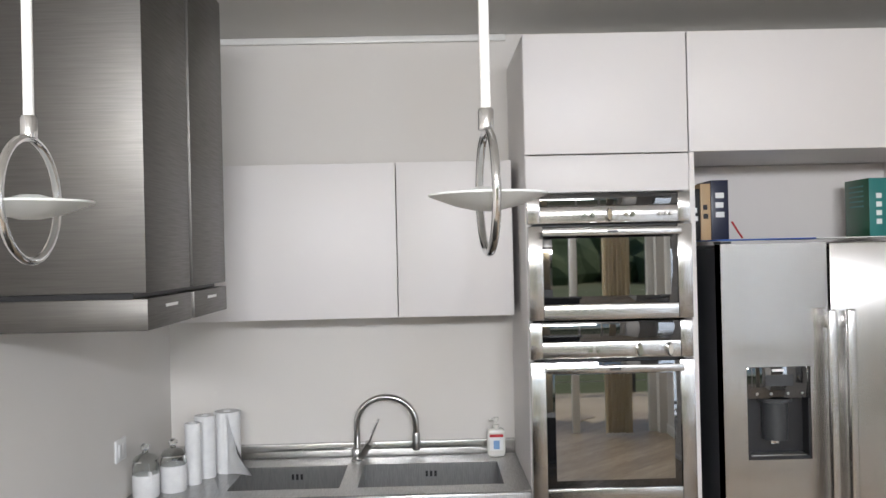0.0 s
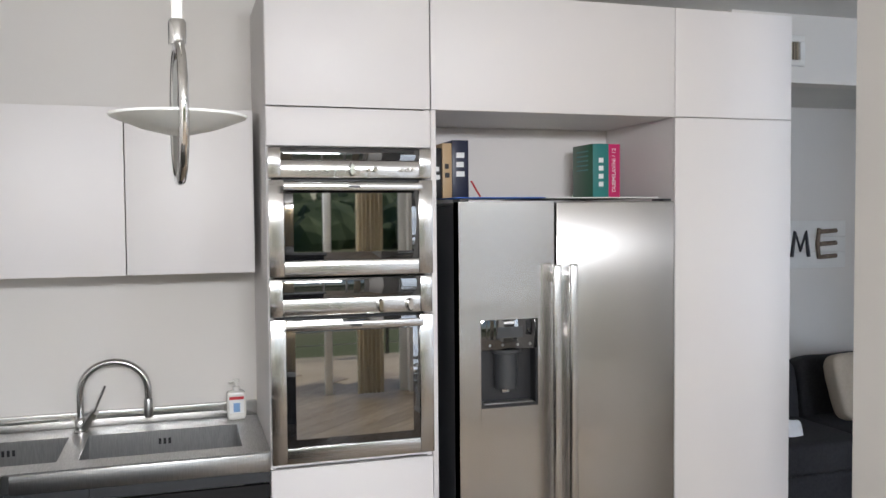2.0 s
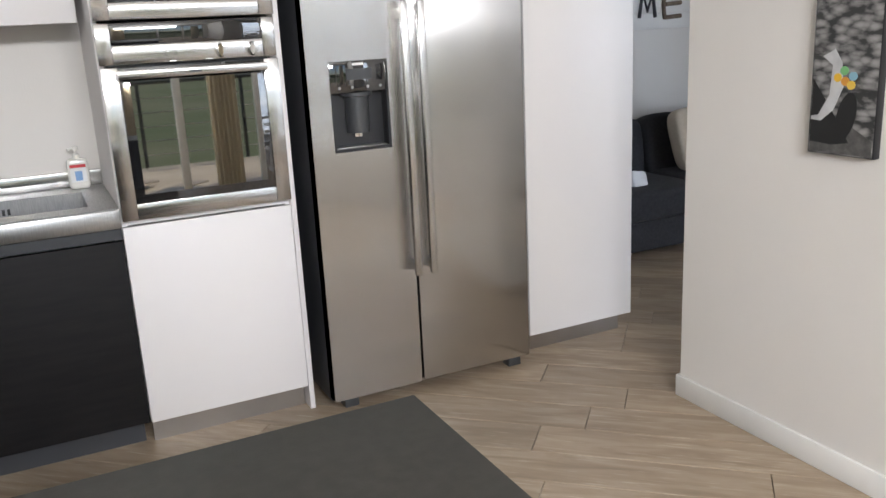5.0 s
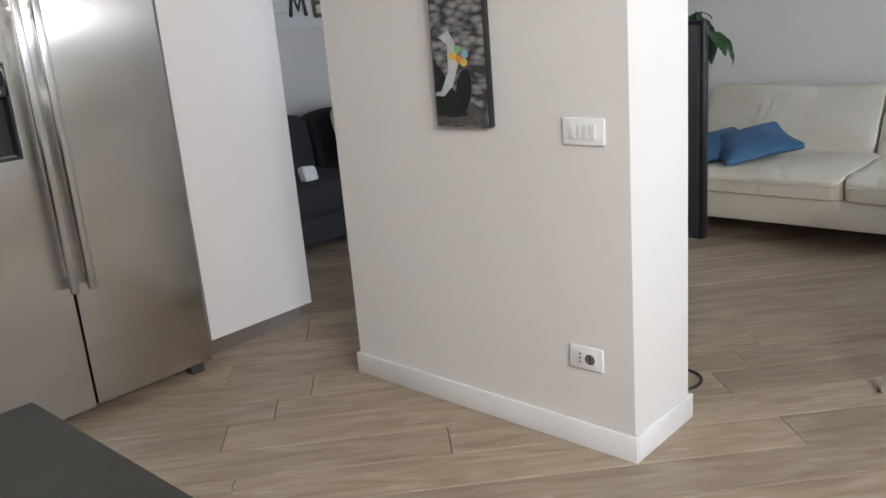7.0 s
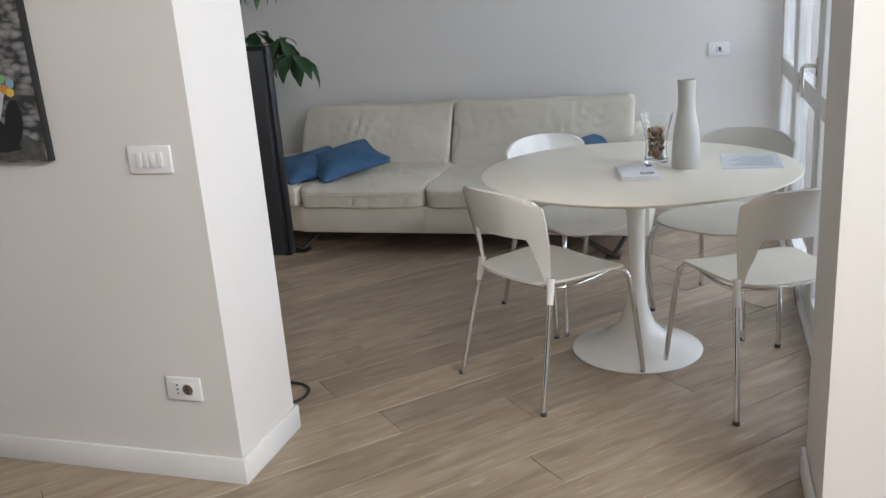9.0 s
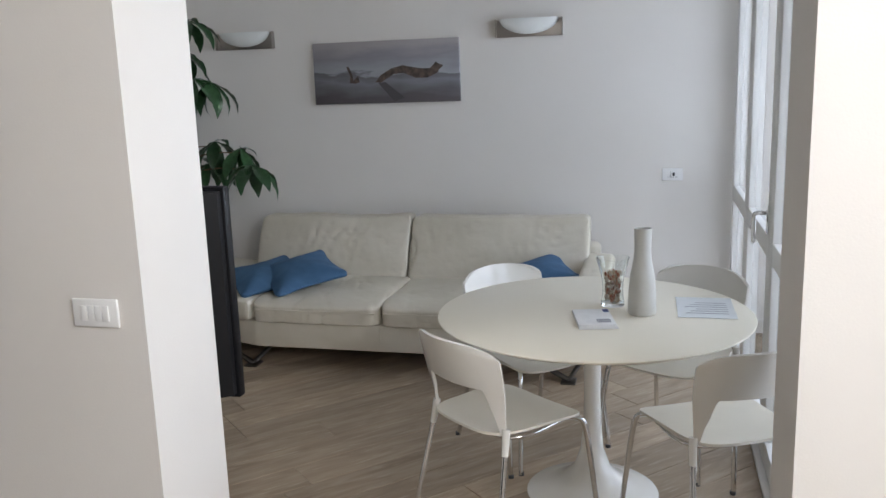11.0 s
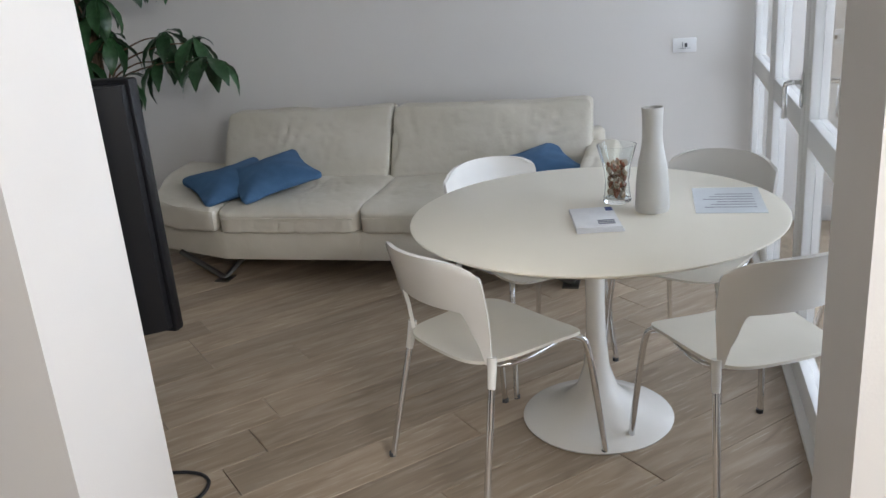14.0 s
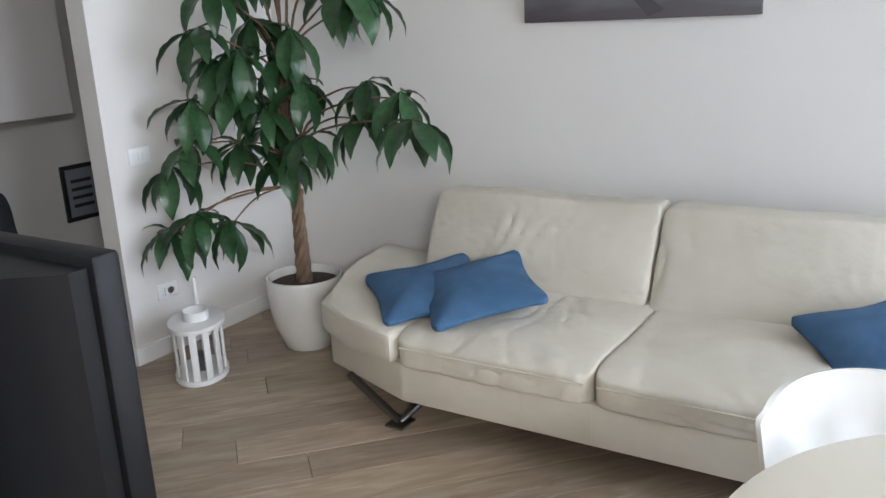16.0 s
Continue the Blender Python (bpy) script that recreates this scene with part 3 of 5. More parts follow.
hood()


def island():
    th = thing("kitchen_island", "kitchen island with dark grey worktop and dark fronts", "kitchen island", (0.015, 0.842, 0))
    part("worktop", cuboid(-0.95, 0.742, -0.38, 0.40, 0.862, 0.90, 0.003), WORKTOP, th, "dark grey-brown worktop")
    part("body", cuboid(-0.93, 0.70, -0.30, 0.36, 0.1, 0.8615), DARK_FRONT, th)
    part("plinth", cuboid(-0.9, 0.66, -0.26, 0.32, 0.0, 0.0995), DARK_BODY, th)


island()


def pendant(x, y, z, turn):
    """Rod, collar, chrome ring and a shallow frosted glass dish held across the ring."""
    th = thing("pendant_lamp", "pendant lamp with chrome ring and frosted glass dish", "lamp", (x, y, z), turn, group="pendant lamps over the island")
    s = 0.66
    part("rod", tube([(0, 0, 0.17 * s), (0, 0, CEIL - z)], 0.0065, 14), TRIM, th, "white rod")
    part("collar", lathe([(0, 0.128 * s), (0.010, 0.128 * s), (0.010, 0.165 * s), (0.008, 0.17 * s), (0, 0.17 * s)], 16), CHROME, th)
    part("ceiling_rose", lathe([(0, CEIL - z - 0.03), (0.05, CEIL - z - 0.03), (0.05, CEIL - z - 0.001), (0, CEIL - z - 0.001)], 24), CHROME, th)
    ring = [(0.0, 0.115 * s * math.sin(a), 0.012 * s + 0.115 * s * math.cos(a)) for a in (2 * math.pi * k / 40 for k in range(40))]
    part("ring", tube(ring, 0.0055, 10, closed=True), CHROME, th)
    part("glass_dish", lathe([(0, -0.016), (0.02 * s, -0.016), (0.06 * s, -0.010), (0.112 * s, 0.003), (0.114 * s, 0.0055), (0.10 * s, 0.005), (0.04 * s, 0.010), (0.02 * s, 0.014), (0, 0.014)], 40), SHADE_GLASS, th)
    part("bulb", lathe([(0, -0.006), (0.008, -0.004), (0.01, 0.004), (0.006, 0.012), (0, 0.014)], 14), SWITCH_WHITE, th)
    for sx in (-1, 1):
        part("bracket", tube([(0.008 * sx, 0, 0.002), (0.055 * sx * s, 0, 0.008), (0.06 * sx * s, 0, 0.0)], 0.0028, 8), CHROME, th)
    return th


pendant(0.231, 1.132, 1.850, 4)
pendant(-0.335, 1.132, 1.852, 0)


# ---- living room ----
def tulip_table():
    th = thing("round_table", "round cream pedestal dining table with white tulip base", "table", (3.635, 0.092, 0))
    part("tabletop", lathe([(0, 0.720), (0.50, 0.720), (0.575, 0.728), (0.592, 0.738), (0.592, 0.742), (0.586, 0.745), (0, 0.745)], 96), CREAM_TOP, th, "cream lacquered round top")
    part("pedestal", lathe([(0, 0.0), (0.255, 0.0), (0.258, 0.006), (0.245, 0.014), (0.19, 0.03), (0.12, 0.062), (0.07, 0.115), (0.044, 0.19), (0.034, 0.30), (0.031, 0.42), (0.034, 0.54), (0.046, 0.64), (0.07, 0.70), (0.11, 0.7195), (0, 0.7195)], 72), WHITE_PLASTIC, th, "glossy white flared pedestal")
    return th


tulip_table()


def chair():
    th = thing("dining_chair", "white plastic dining chair with chrome legs at the round table", "chair", group="chairs round the table")
    # seat: dished sheet, narrower at the back
    bm = bmesh.new()
    n = 18
    grid = []
    for i in range(n + 1):
        u = -1 + 2 * i / n
        row = []
        for j in range(n + 1):
            v = -1 + 2 * j / n
            k = (abs(u) ** 5 + abs(v) ** 5) ** 0.2
            m = max(abs(u), abs(v))
            a, b = (u * m / k, v * m / k) if k > 1e-6 else (0, 0)
            x = 0.015 + 0.215 * a
            w = 0.205 + 0.018 * a
            z = 0.45 - 0.016 * (1 - b * b) * (1 - 0.4 * a * a) - 0.02 * max(0, a) ** 3 + 0.01 * max(0, -a) ** 2
            row.append(bm.verts.new((x, w * b, z)))
        grid.append(row)
    for i in range(n):
        for j in range(n):
            bm.faces.new((grid[i][j], grid[i + 1][j], grid[i + 1][j + 1], grid[i][j + 1]))
    bmesh.ops.recalc_face_normals(bm, faces=bm.faces)
    bmesh.ops.solidify(bm, geom=bm.faces[:], thickness=0.009)
    soften(bm.faces)
    part("seat", bm, SEAT_PLASTIC, th, "cream satin plastic seat")
    # backrest: curved band that runs down into two uprights
    bm = bmesh.new()
    nu, nv = 64, 16
    z0, z1 = 0.445, 0.775
    verts = {}

    def spot(i, j):
        if (i, j) not in verts:
            s = -1 + 2 * i / nu
            k = min(1.0, max(0.0, (0.84 - abs(s)) / 0.20))
            low = 0.50 * (k * k * (3 - 2 * k)) ** 0.6
            t = low + (1 - low) * j / nv
            z = z0 + (z1 - z0) * t
            top_round = max(0.0, (t - 0.82) / 0.18)
            half = 0.19 + 0.03 * math.sin(min(1, t * 1.2) * math.pi / 2)
            half *= 1 - 0.10 * top_round ** 3
            zz = z - 0.020 * top_round * abs(s) ** 6 - 0.008 * top_round * s * s
            lean = -0.195 - 0.095 * t ** 1.15
            x = lean + 0.075 * s * s * (0.55 + 0.45 * t)
            verts[(i, j)] = bm.verts.new((x, half * s, zz))
        return verts[(i, j)]

    for i in range(nu):
        for j in range(nv):
            bm.faces.new((spot(i, j), spot(i + 1, j), spot(i + 1, j + 1), spot(i, j + 1)))
    for v in bm.verts:
        # uprights narrow to pegs at the seat
        t = (v.co.z - z0) / (z1 - z0)
        if t < 0.42 and abs(v.co.y) > 0.155:
            sg = 1 if v.co.y > 0 else -1
            v.co.y = sg * (0.192 + (abs(v.co.y) - 0.192) * (0.45 + 1.3 * t))
    bmesh.ops.recalc_face_normals(bm, faces=bm.faces)
    bmesh.ops.solidify(bm, geom=bm.faces[:], thickness=0.011)
    soften(bm.faces)
    part("backrest", bm, WHITE_PLASTIC, th)
    for sx in (-1, 1):
        for sy in (-1, 1):
            if sx > 0:
                pts = [(0.15, 0.165 * sy, 0.424), (0.198, 0.198 * sy, 0.412), (0.217, 0.212 * sy, 0.36), (0.236, 0.228 * sy, 0.18), (0.252, 0.242 * sy, 0.004)]
            else:
                pts = [(-0.156, 0.193 * sy, 0.44), (-0.167, 0.199 * sy, 0.39), (-0.208, 0.218 * sy, 0.2), (-0.25, 0.236 * sy, 0.004)]
            pts = smooth_path(pts, 6)
            leg = part("leg", tube(pts, 0.0105, 12), CHROME, th, "bent chrome tube leg")
            part("foot_cap", lathe([(0, 0), (0.012, 0), (0.012, 0.014), (0, 0.014)], 12, centre=(0.251 * sx, 0.239 * sy, 0)), GREY_PLASTIC, leg)
            if sx < 0:
                part("sleeve", tube([(-0.153, 0.192 * sy, 0.47), (-0.1605, 0.1955 * sy, 0.42), (-0.169, 0.200 * sy, 0.38)], [0.0145, 0.0135, 0.0118], 14), WHITE_PLASTIC, leg, "white plastic leg sleeve")
    part("under_frame", tube(smooth_path([(0.17, -0.17, 0.422), (-0.1, -0.16, 0.415), (-0.1, 0.16, 0.415), (0.17, 0.17, 0.422)], 6), 0.008, 10), CHROME, th)
    return th


first = chair()
first.matrix_basis = pose(3.345, 0.395, 0, 0, 0, -38)
copy_thing(first, pose(3.375, -0.36, 0, 0, 0, 29))
copy_thing(first, pose(4.07, 0.40, 0, 0, 0, 225))
copy_thing(first, pose(4.10, -0.235, 0, 0, 0, 150))


def sofa():
    th = thing("leather_sofa", "cream leather sofa with loose back cushions and steel skid legs", "sofa", (5.2, 1.2, 0))
    X, Y = 5.2, 1.2

    def at(x, y, z, rx=0, ry=0, rz=0):
        return pose(x - X, y - Y, z, rx, ry, rz)

    def creased(sx, sy, sz, seed, crease, shape=None, power=16.0, n=56):
        """A stuffed leather block: flat panels, tight edges, pulled folds that run in from the seams."""
        bm = bmesh.new()
        bmesh.ops.create_cube(bm, size=2.0)
        bmesh.ops.subdivide_edges(bm, edges=bm.edges[:], cuts=n, use_grid_fill=True)
        off = Vector((seed * 5.7, seed * 2.3, seed * 4.1))
        for v in bm.verts:
            c = v.co.copy()
            k = (abs(c.x) ** power + abs(c.y) ** power + abs(c.z) ** power) ** (1 / power)
            c = c / k
            p = Vector((c.x * sx / 2, c.y * sy / 2, c.z * sz / 2))
            w = p + 0.05 * Vector((noise.noise(p * 4 + off), noise.noise(p * 4 - off), noise.noise(p * 5 + off * 2)))
            fold = 1 - abs(noise.noise(Vector((w.x * 5, w.y * 13, w.z * 5)) + off)) * 2.8
            fine = 1 - abs(noise.noise(Vector((w.x * 11, w.y * 19, w.z * 9)) - off)) * 2.2
            area = 0.35 + 0.65 * max(0.0, min(1.0, 0.5 + 1.6 * noise.noise(p * 2.6 + off * 3)))
            d = -max(0.0, fold) ** 3 * area - 0.35 * max(0.0, fine) ** 3 * area
            d += 0.35 * noise.noise(p * 6 + off)
            p = p + c.normalized() * crease * d
            v.co = shape(p, c) if shape else p
        soften(bm.faces)
        return bm

    # base, its plant end cut at a slant towards the room
    base = [(4.80, 0.11), (4.80, 2.13), (4.98, 2.62), (5.62, 2.74), (5.82, 2.62), (5.82, 0.11)]
    part("base", slab([(x - X, y - Y) for x, y in base], 0.135, 0.292, 0.014), LEATHER, th)
    for y in (1.36, 0.72):
        part("base_seam", tube([(4.7995 - X, y - Y, 0.15), (4.7995 - X, y - Y, 0.28)], 0.0022, 6), LEATHER, th)
    for y0, y1, sd in ((1.36, 2.14, 1), (0.25, 1.355, 2)):
        def crown(p, c):
            # the front rolls down and forward over the base
            front = max(0.0, (-c.x - 0.72) / 0.28)
            return Vector((p.x, p.y, p.z + (0.012 * (1 - c.y * c.y) * (1 - c.x * c.x) - 0.028 * front ** 2 if c.z > 0 else 0.0)))
        part("seat_cushion", creased(0.87, y1 - y0 + 0.006, 0.140, sd, 0.009, crown), LEATHER, th, at=at(5.215, (y0 + y1) / 2, 0.352))
        part("piping", tube([(4.783 - X, y0 + 0.02 - Y, 0.366), (4.779 - X, (y0 + y1) / 2 - Y, 0.368), (4.783 - X, y1 - 0.02 - Y, 0.366)], 0.0035, 8), LEATHER, th)
    # slanted arm pad, low in front and rising to the wall
    arm = slab([(4.765, 2.148), (4.84, 2.40), (4.93, 2.62), (5.20, 2.68), (5.60, 2.75), (5.66, 2.45), (5.66, 2.148)], 0.293, 0.415, 0.026)
    bmesh.ops.subdivide_edges(arm, edges=arm.edges[:], cuts=3, use_grid_fill=True)
    for v in arm.verts:
        x, y = v.co.x, v.co.y
        if v.co.z > 0.35:
            v.co.z += 0.075 * min(1.2, max(0.0, y - 2.14) / 0.5) * min(1.0, max(0.15, (x - 4.8) / 0.5))
        v.co.x, v.co.y = x - X, y - Y
    soften(arm.faces)
    part("slanted_arm", arm, LEATHER, th)
    part("arm", creased(0.96, 0.19, 0.42, 4, 0.006, None, 6.0, 24), LEATHER, th, at=at(5.30, 0.195, 0.35))
    for y0, y1, sd in ((1.40, 2.44, 5), (0.26, 1.385, 6)):
        def lean(p, c):
            thin = 1 - 0.30 * max(0.0, c.z) ** 2
            sag = 0.014 * noise.noise(Vector((c.y * 1.6, sd, 0))) + 0.012 * abs(c.y) ** 6 * max(0.0, c.z)
            return Vector((p.x * thin + 0.10 * c.z - (0.022 * (1 - c.y * c.y) * (1 - c.z * c.z) if c.x < 0 else 0.0), p.y, p.z + sag))
        part("back_cushion", creased(0.20, y1 - y0 + 0.008, 0.44, sd, 0.009, lean), LEATHER, th, at=at(5.605, (y0 + y1) / 2, 0.558))
        part("piping", tube(smooth_path([(5.50 - X, y0 + 0.004 - Y, 0.42), (5.555 - X, y0 + 0.003 - Y, 0.60), (5.62 - X, y0 + 0.008 - Y, 0.765)], 4), 0.004, 8), LEATHER, th)
    part("back_frame", cuboid(5.70 - X, 5.86 - X, 0.20 - Y, 2.50 - Y, 0.135, 0.60, 0.04, 3), LEATHER, th)
    for y in (2.10, 0.22):
        leg = bmesh.new()
        for a, b, w in (((4.86, y + 0.09), (4.90, y + 0.36), 0.016), ((4.86, y + 0.09), (5.10, y - 0.02), 0.014)):
            tube([(a[0] - X, a[1] - Y, 0.010), (b[0] - X, b[1] - Y, 0.145)], w, 8, leg)
        lg = part("leg", leg, LEG_STEEL, th, "slanted dark steel skid leg")
        part("foot_plate", cuboid(4.81 - X, 4.91 - X, y + 0.05 - Y, y + 0.13 - Y, 0.0, 0.010, 0.002), LEG_STEEL, lg)
    for y in (2.3, 0.16):
        part("rear_leg", tube([(5.72 - X, y - Y, 0), (5.72 - X, y - Y, 0.14)], 0.02, 12), LEG_STEEL, th)
    return th


sofa()


def cushion(x, y, z, rx, ry, rz, seed, label):
    def pinch(p, c):
        r = max(abs(c.x), abs(c.y))
        flat = 1 - 0.85 * r ** 2.5
        q = 0.95 + 0.16 * (abs(c.x) * abs(c.y)) ** 2
        return Vector((p.x * q, p.y * q, p.z * flat))
    return solo("cushion", puffy(0.44, 0.44, 0.13, 9, 18, 0.006, 8, seed, pinch), BLUE, label, "cushion", "blue cushions", at=pose(x, y, z, 0, 0, rx) @ pose(0, 0, 0, 0, ry, 0) @ pose(0, 0, 0, 0, 0, rz))


cushion(5.14, 2.21, 0.480, 6, -10, 40, 1, "blue suede cushion leaning on the slanted sofa arm")
cushion(5.15, 1.98, 0.506, -4, -13, 46, 2, "blue suede cushion overlapping another on the cream sofa")
cushion(5.27, 0.54, 0.482, -10, -15, 42, 3, "blue suede cushion in the corner of the cream sofa")


def television():
    th = thing("television", "flat television on a black floor stand, seen from behind", "television", (2.985, 1.745, 0))
    sh = bmesh.new()
    # casing with a bulging back
    n = 44
    prof = []
    for k in range(n + 1):
        a = -1 + 2 * k / n
        prof.append((-0.005 - 0.09 * (1 - abs(a) ** 5) - 0.012 * (1 - a * a), a * 0.474))
    outline = [(0.02, -0.474), (0.02, 0.474)] + [(x, y) for x, y in prof[::-1]]
    sh = slab(outline, 0.58, 1.29)
    soften(sh.faces)
    shell = material("television_shell", (0.005, 0.005, 0.006), 0.4, scale=8, spec=0.25)
    part("rear_casing", sh, shell, th, "smooth black bulging back")
    part("front_frame", cuboid(0.0205, 0.062, -0.485, 0.485, 0.562, 1.305, 0.008), shell, th)
    part("screen", cuboid(0.0625, 0.066, -0.45, 0.45, 0.60, 1.27), BLACK_GLASS, th, smooth=False)
    part("neck", cuboid(-0.06, 0.0, -0.10, 0.10, 0.06, 0.579, 0.01), BLACK, th)
    for sy in (-1, 1):
        part("foot", slab([(-0.16, 0.02 * sy), (-0.10, 0.10 * sy), (0.16, 0.26 * sy), (0.2, 0.18 * sy)], 0.0, 0.06, 0.006), BLACK, th)
    return th


television()


def glazed_leaf(name, x0, x1, handle=False, label="white framed glazed balcony door with mid rail"):
    th = thing(name, label, "glazed door", ((x0 + x1) / 2, LY0 - 0.06, 0), kind="structure")
    w = (x1 - x0) / 2
    fr = bmesh.new()
    s = 0.085
    for b in ((-w, -w + s, -0.03, 0.035, 0.02, 2.44), (w - s, w, -0.03, 0.035, 0.02, 2.44), (-w + s + 0.0005, w - s - 0.0005, -0.03, 0.034, 0.02, 0.12), (-w + s + 0.0005, w - s - 0.0005, -0.03, 0.034, 0.86, 0.955), (-w + s + 0.0005, w - s - 0.0005, -0.03, 0.034, 2.35, 2.44)):
        box(fr, *b, 0.008)
    part("window_frame", fr, TRIM, th)
    for z0, z1 in ((0.12, 0.86), (0.955, 2.35)):
        p = part("pane", cuboid(-w + s, w - s, -0.004, 0.004, z0, z1), WINDOW_GLASS, th, smooth=False)
        p.visible_shadow = False
    if handle:
        hd = part("handle_plate", cuboid(-w + 0.028, -w + 0.058, 0.0355, 0.045, 0.97, 1.09, 0.004), CHROME, th)
        part("handle", tube(smooth_path([(-w + 0.043, 0.045, 1.055), (-w + 0.043, 0.085, 1.055), (-w + 0.06, 0.092, 1.03), (-w + 0.065, 0.09, 0.93)], 6), 0.009, 10), CHROME, hd, "chrome lever handle")
    return th


glazed_leaf("window_1", 5.02, 5.90)
glazed_leaf("window_2", 4.06, 5.01, True)
glazed_leaf("window_3", 3.02, 4.05)
solo("window_frame_head", cuboid(3.0, LX1, LY0 - 0.11, LY0 - 0.021, 2.442, 2.449), TRIM, "white head of the window frame", "trim", kind="structure")
solo("window_threshold", cuboid(3.0, LX1 - 0.02, LY0 - 0.12, LY0 + 0.0, -0.011, 0.018, 0.003), TRIM, "white threshold of the glazed doors", "trim", kind="structure")


# ---- kitchen: small things ----
def text_part(name, words, size, mat, parent, at, thick=0.0004):
    cu = bpy.data.curves.new(name, "FONT")
    cu.body, cu.size, cu.extrude, cu.align_x, cu.align_y = words, size, thick, "CENTER", "CENTER"
    tmp = bpy.data.objects.new(name, cu)
    me = bpy.data.meshes.new_from_object(tmp)
    bpy.data.objects.remove(tmp)
    me.materials.clear()
    me.materials.append(mat)
    ob = new(name, me)
    ob.parent, ob.matrix_basis = parent, at
    return ob


def faucet():
    th = thing("kitchen_faucet", "brushed steel arched kitchen faucet with lever", "faucet", (-0.165, 3.645, 0.91))
    part("base", lathe([(0, 0), (0.027, 0), (0.027, 0.006), (0.022, 0.01), (0.022, 0.055), (0.018, 0.06), (0, 0.06)], 24), STEEL, th)
    pts = [(0, 0, 0.05), (0, 0, 0.12)] + [(0.125 - 0.125 * math.cos(a), -0.02 * (1 - math.cos(a)) / 2, 0.155 + 0.115 * math.sin(a)) for a in (math.pi * k / 10 for k in range(11))] + [(0.25, -0.02, 0.12)]
    part("spout", tube(smooth_path(pts, 3), 0.0135, 16), STEEL, th)
    part("spray_head", lathe([(0, 0.045), (0.014, 0.045), (0.0165, 0.055), (0.0165, 0.115), (0.0145, 0.12), (0, 0.12)], 20, centre=(0.25, -0.02, 0)), STEEL_WORN, th)
    for k in range(9):
        a = math.pi * (0.62 + 0.035 * k)
        c = Vector((0.125 - 0.125 * math.cos(a), -0.02 * (1 - math.cos(a)) / 2, 0.155 + 0.115 * math.sin(a)))
        d = Vector((math.sin(a) * 0.125, 0, math.cos(a) * 0.115)).normalized() * 0.002
        part("hose_ring", tube([c - d, c + d], 0.0147, 16), CHROME, th)
    lv = part("lever_body", tube([(0.012, -0.012, 0.02), (0.055, -0.04, 0.085)], 0.0165, 16), STEEL, th)
    part("lever", tube([(0.05, -0.037, 0.08), (0.095, -0.05, 0.185)], 0.005, 10), STEEL, lv)


faucet()


def soap():
    th = thing("soap_dispenser", "white pump soap bottle with red and blue label", "soap bottle", (0.425, 3.665, 0.91))
    part("bottle", puffy(0.078, 0.045, 0.12, 6, 10), WHITE_PLASTIC, th, at=pose(0, 0, 0.06))
    part("label", cuboid(-0.029, 0.029, -0.0242, -0.0232, 0.03, 0.085), PAPER, th, smooth=False)
    part("label_band", cuboid(-0.029, 0.029, -0.0248, -0.0243, 0.086, 0.098), RED_INK, th, "red label band", smooth=False)
    part("label_mark", cuboid(-0.013, 0.013, -0.0248, -0.0243, 0.035, 0.072), material("pale_blue_print", (0.20, 0.36, 0.62), 0.5), th, smooth=False)
    part("pump", lathe([(0, 0.118), (0.014, 0.118), (0.014, 0.135), (0.005, 0.138), (0.005, 0.152), (0.012, 0.153), (0.012, 0.166), (0, 0.168)], 16), WHITE_PLASTIC, th)
    part("nozzle", tube([(0, 0, 0.16), (-0.028, -0.01, 0.156)], 0.005, 10), WHITE_PLASTIC, th)


soap()


def canister(x, y, fill):
    th = thing("glass_jar", "lidded glass storage jar filled with white powder", "jar", (x, y, 0.91), group="storage jars")
    g = part("glass", lathe([(0.048, fill), (0.048, 0.115), (0.042, 0.128), (0.042, 0.132), (0.039, 0.132), (0.039, 0.127), (0.045, 0.113), (0.045, fill), (0.048, fill)], 32), CLEAR_GLASS, th)
    part("flour", lathe([(0, 0), (0.045, 0), (0.048, 0.005), (0.048, fill - 0.001), (0.044, fill - 0.0005), (0.02, fill + 0.006), (0, fill + 0.002)], 28), PAPER, th, "white flour-like filling")
    part("lid", lathe([(0.044, 0.1325), (0.046, 0.137), (0.036, 0.152), (0.012, 0.162), (0.008, 0.170), (0.017, 0.180), (0.017, 0.188), (0.009, 0.195), (0, 0.196)], 28), CLEAR_GLASS, th)
    part("label", cuboid(0.02, 0.035, -0.0375, -0.0365, 0.06, 0.10), PAPER, th, smooth=False)
    return th


canister(-0.905, 3.20, 0.085)
canister(-0.825, 3.27, 0.10)


def paper_roll(x, y, h, r, loose=False):
    th = thing("paper_towel_roll", "white paper towel roll standing on the worktop", "paper roll", (x, y, 0.91), group="paper towel rolls")
    part("roll", lathe([(0.018, 0), (r, 0), (r + 0.001, 0.004), (r + 0.001, h - 0.004), (r, h), (0.018, h), (0.018, 0)], 32), PAPER, th)
    if loose:
        bm = bmesh.new()
        n = 10
        lo = [bm.verts.new((r * 0.2 + 0.012 * k, -r - 0.002 - 0.0006 * k * k, 0.002)) for k in range(n)]
        hi = [bm.verts.new((r * 0.2 + 0.005 * k, -r - 0.001 - 0.0002 * k * k, h - 0.018 * k)) for k in range(n)]
        for k in range(n - 1):
            bm.faces.new((lo[k], lo[k + 1], hi[k + 1], hi[k]))
        bmesh.ops.solidify(bm, geom=bm.faces[:], thickness=0.0012)
        part("loose_sheet", bm, PAPER, th, "loose hanging sheet")


paper_roll(-0.775, 3.36, 0.235, 0.030)
paper_roll(-0.755, 3.46, 0.245, 0.040)
paper_roll(-0.685, 3.54, 0.245, 0.052, True)


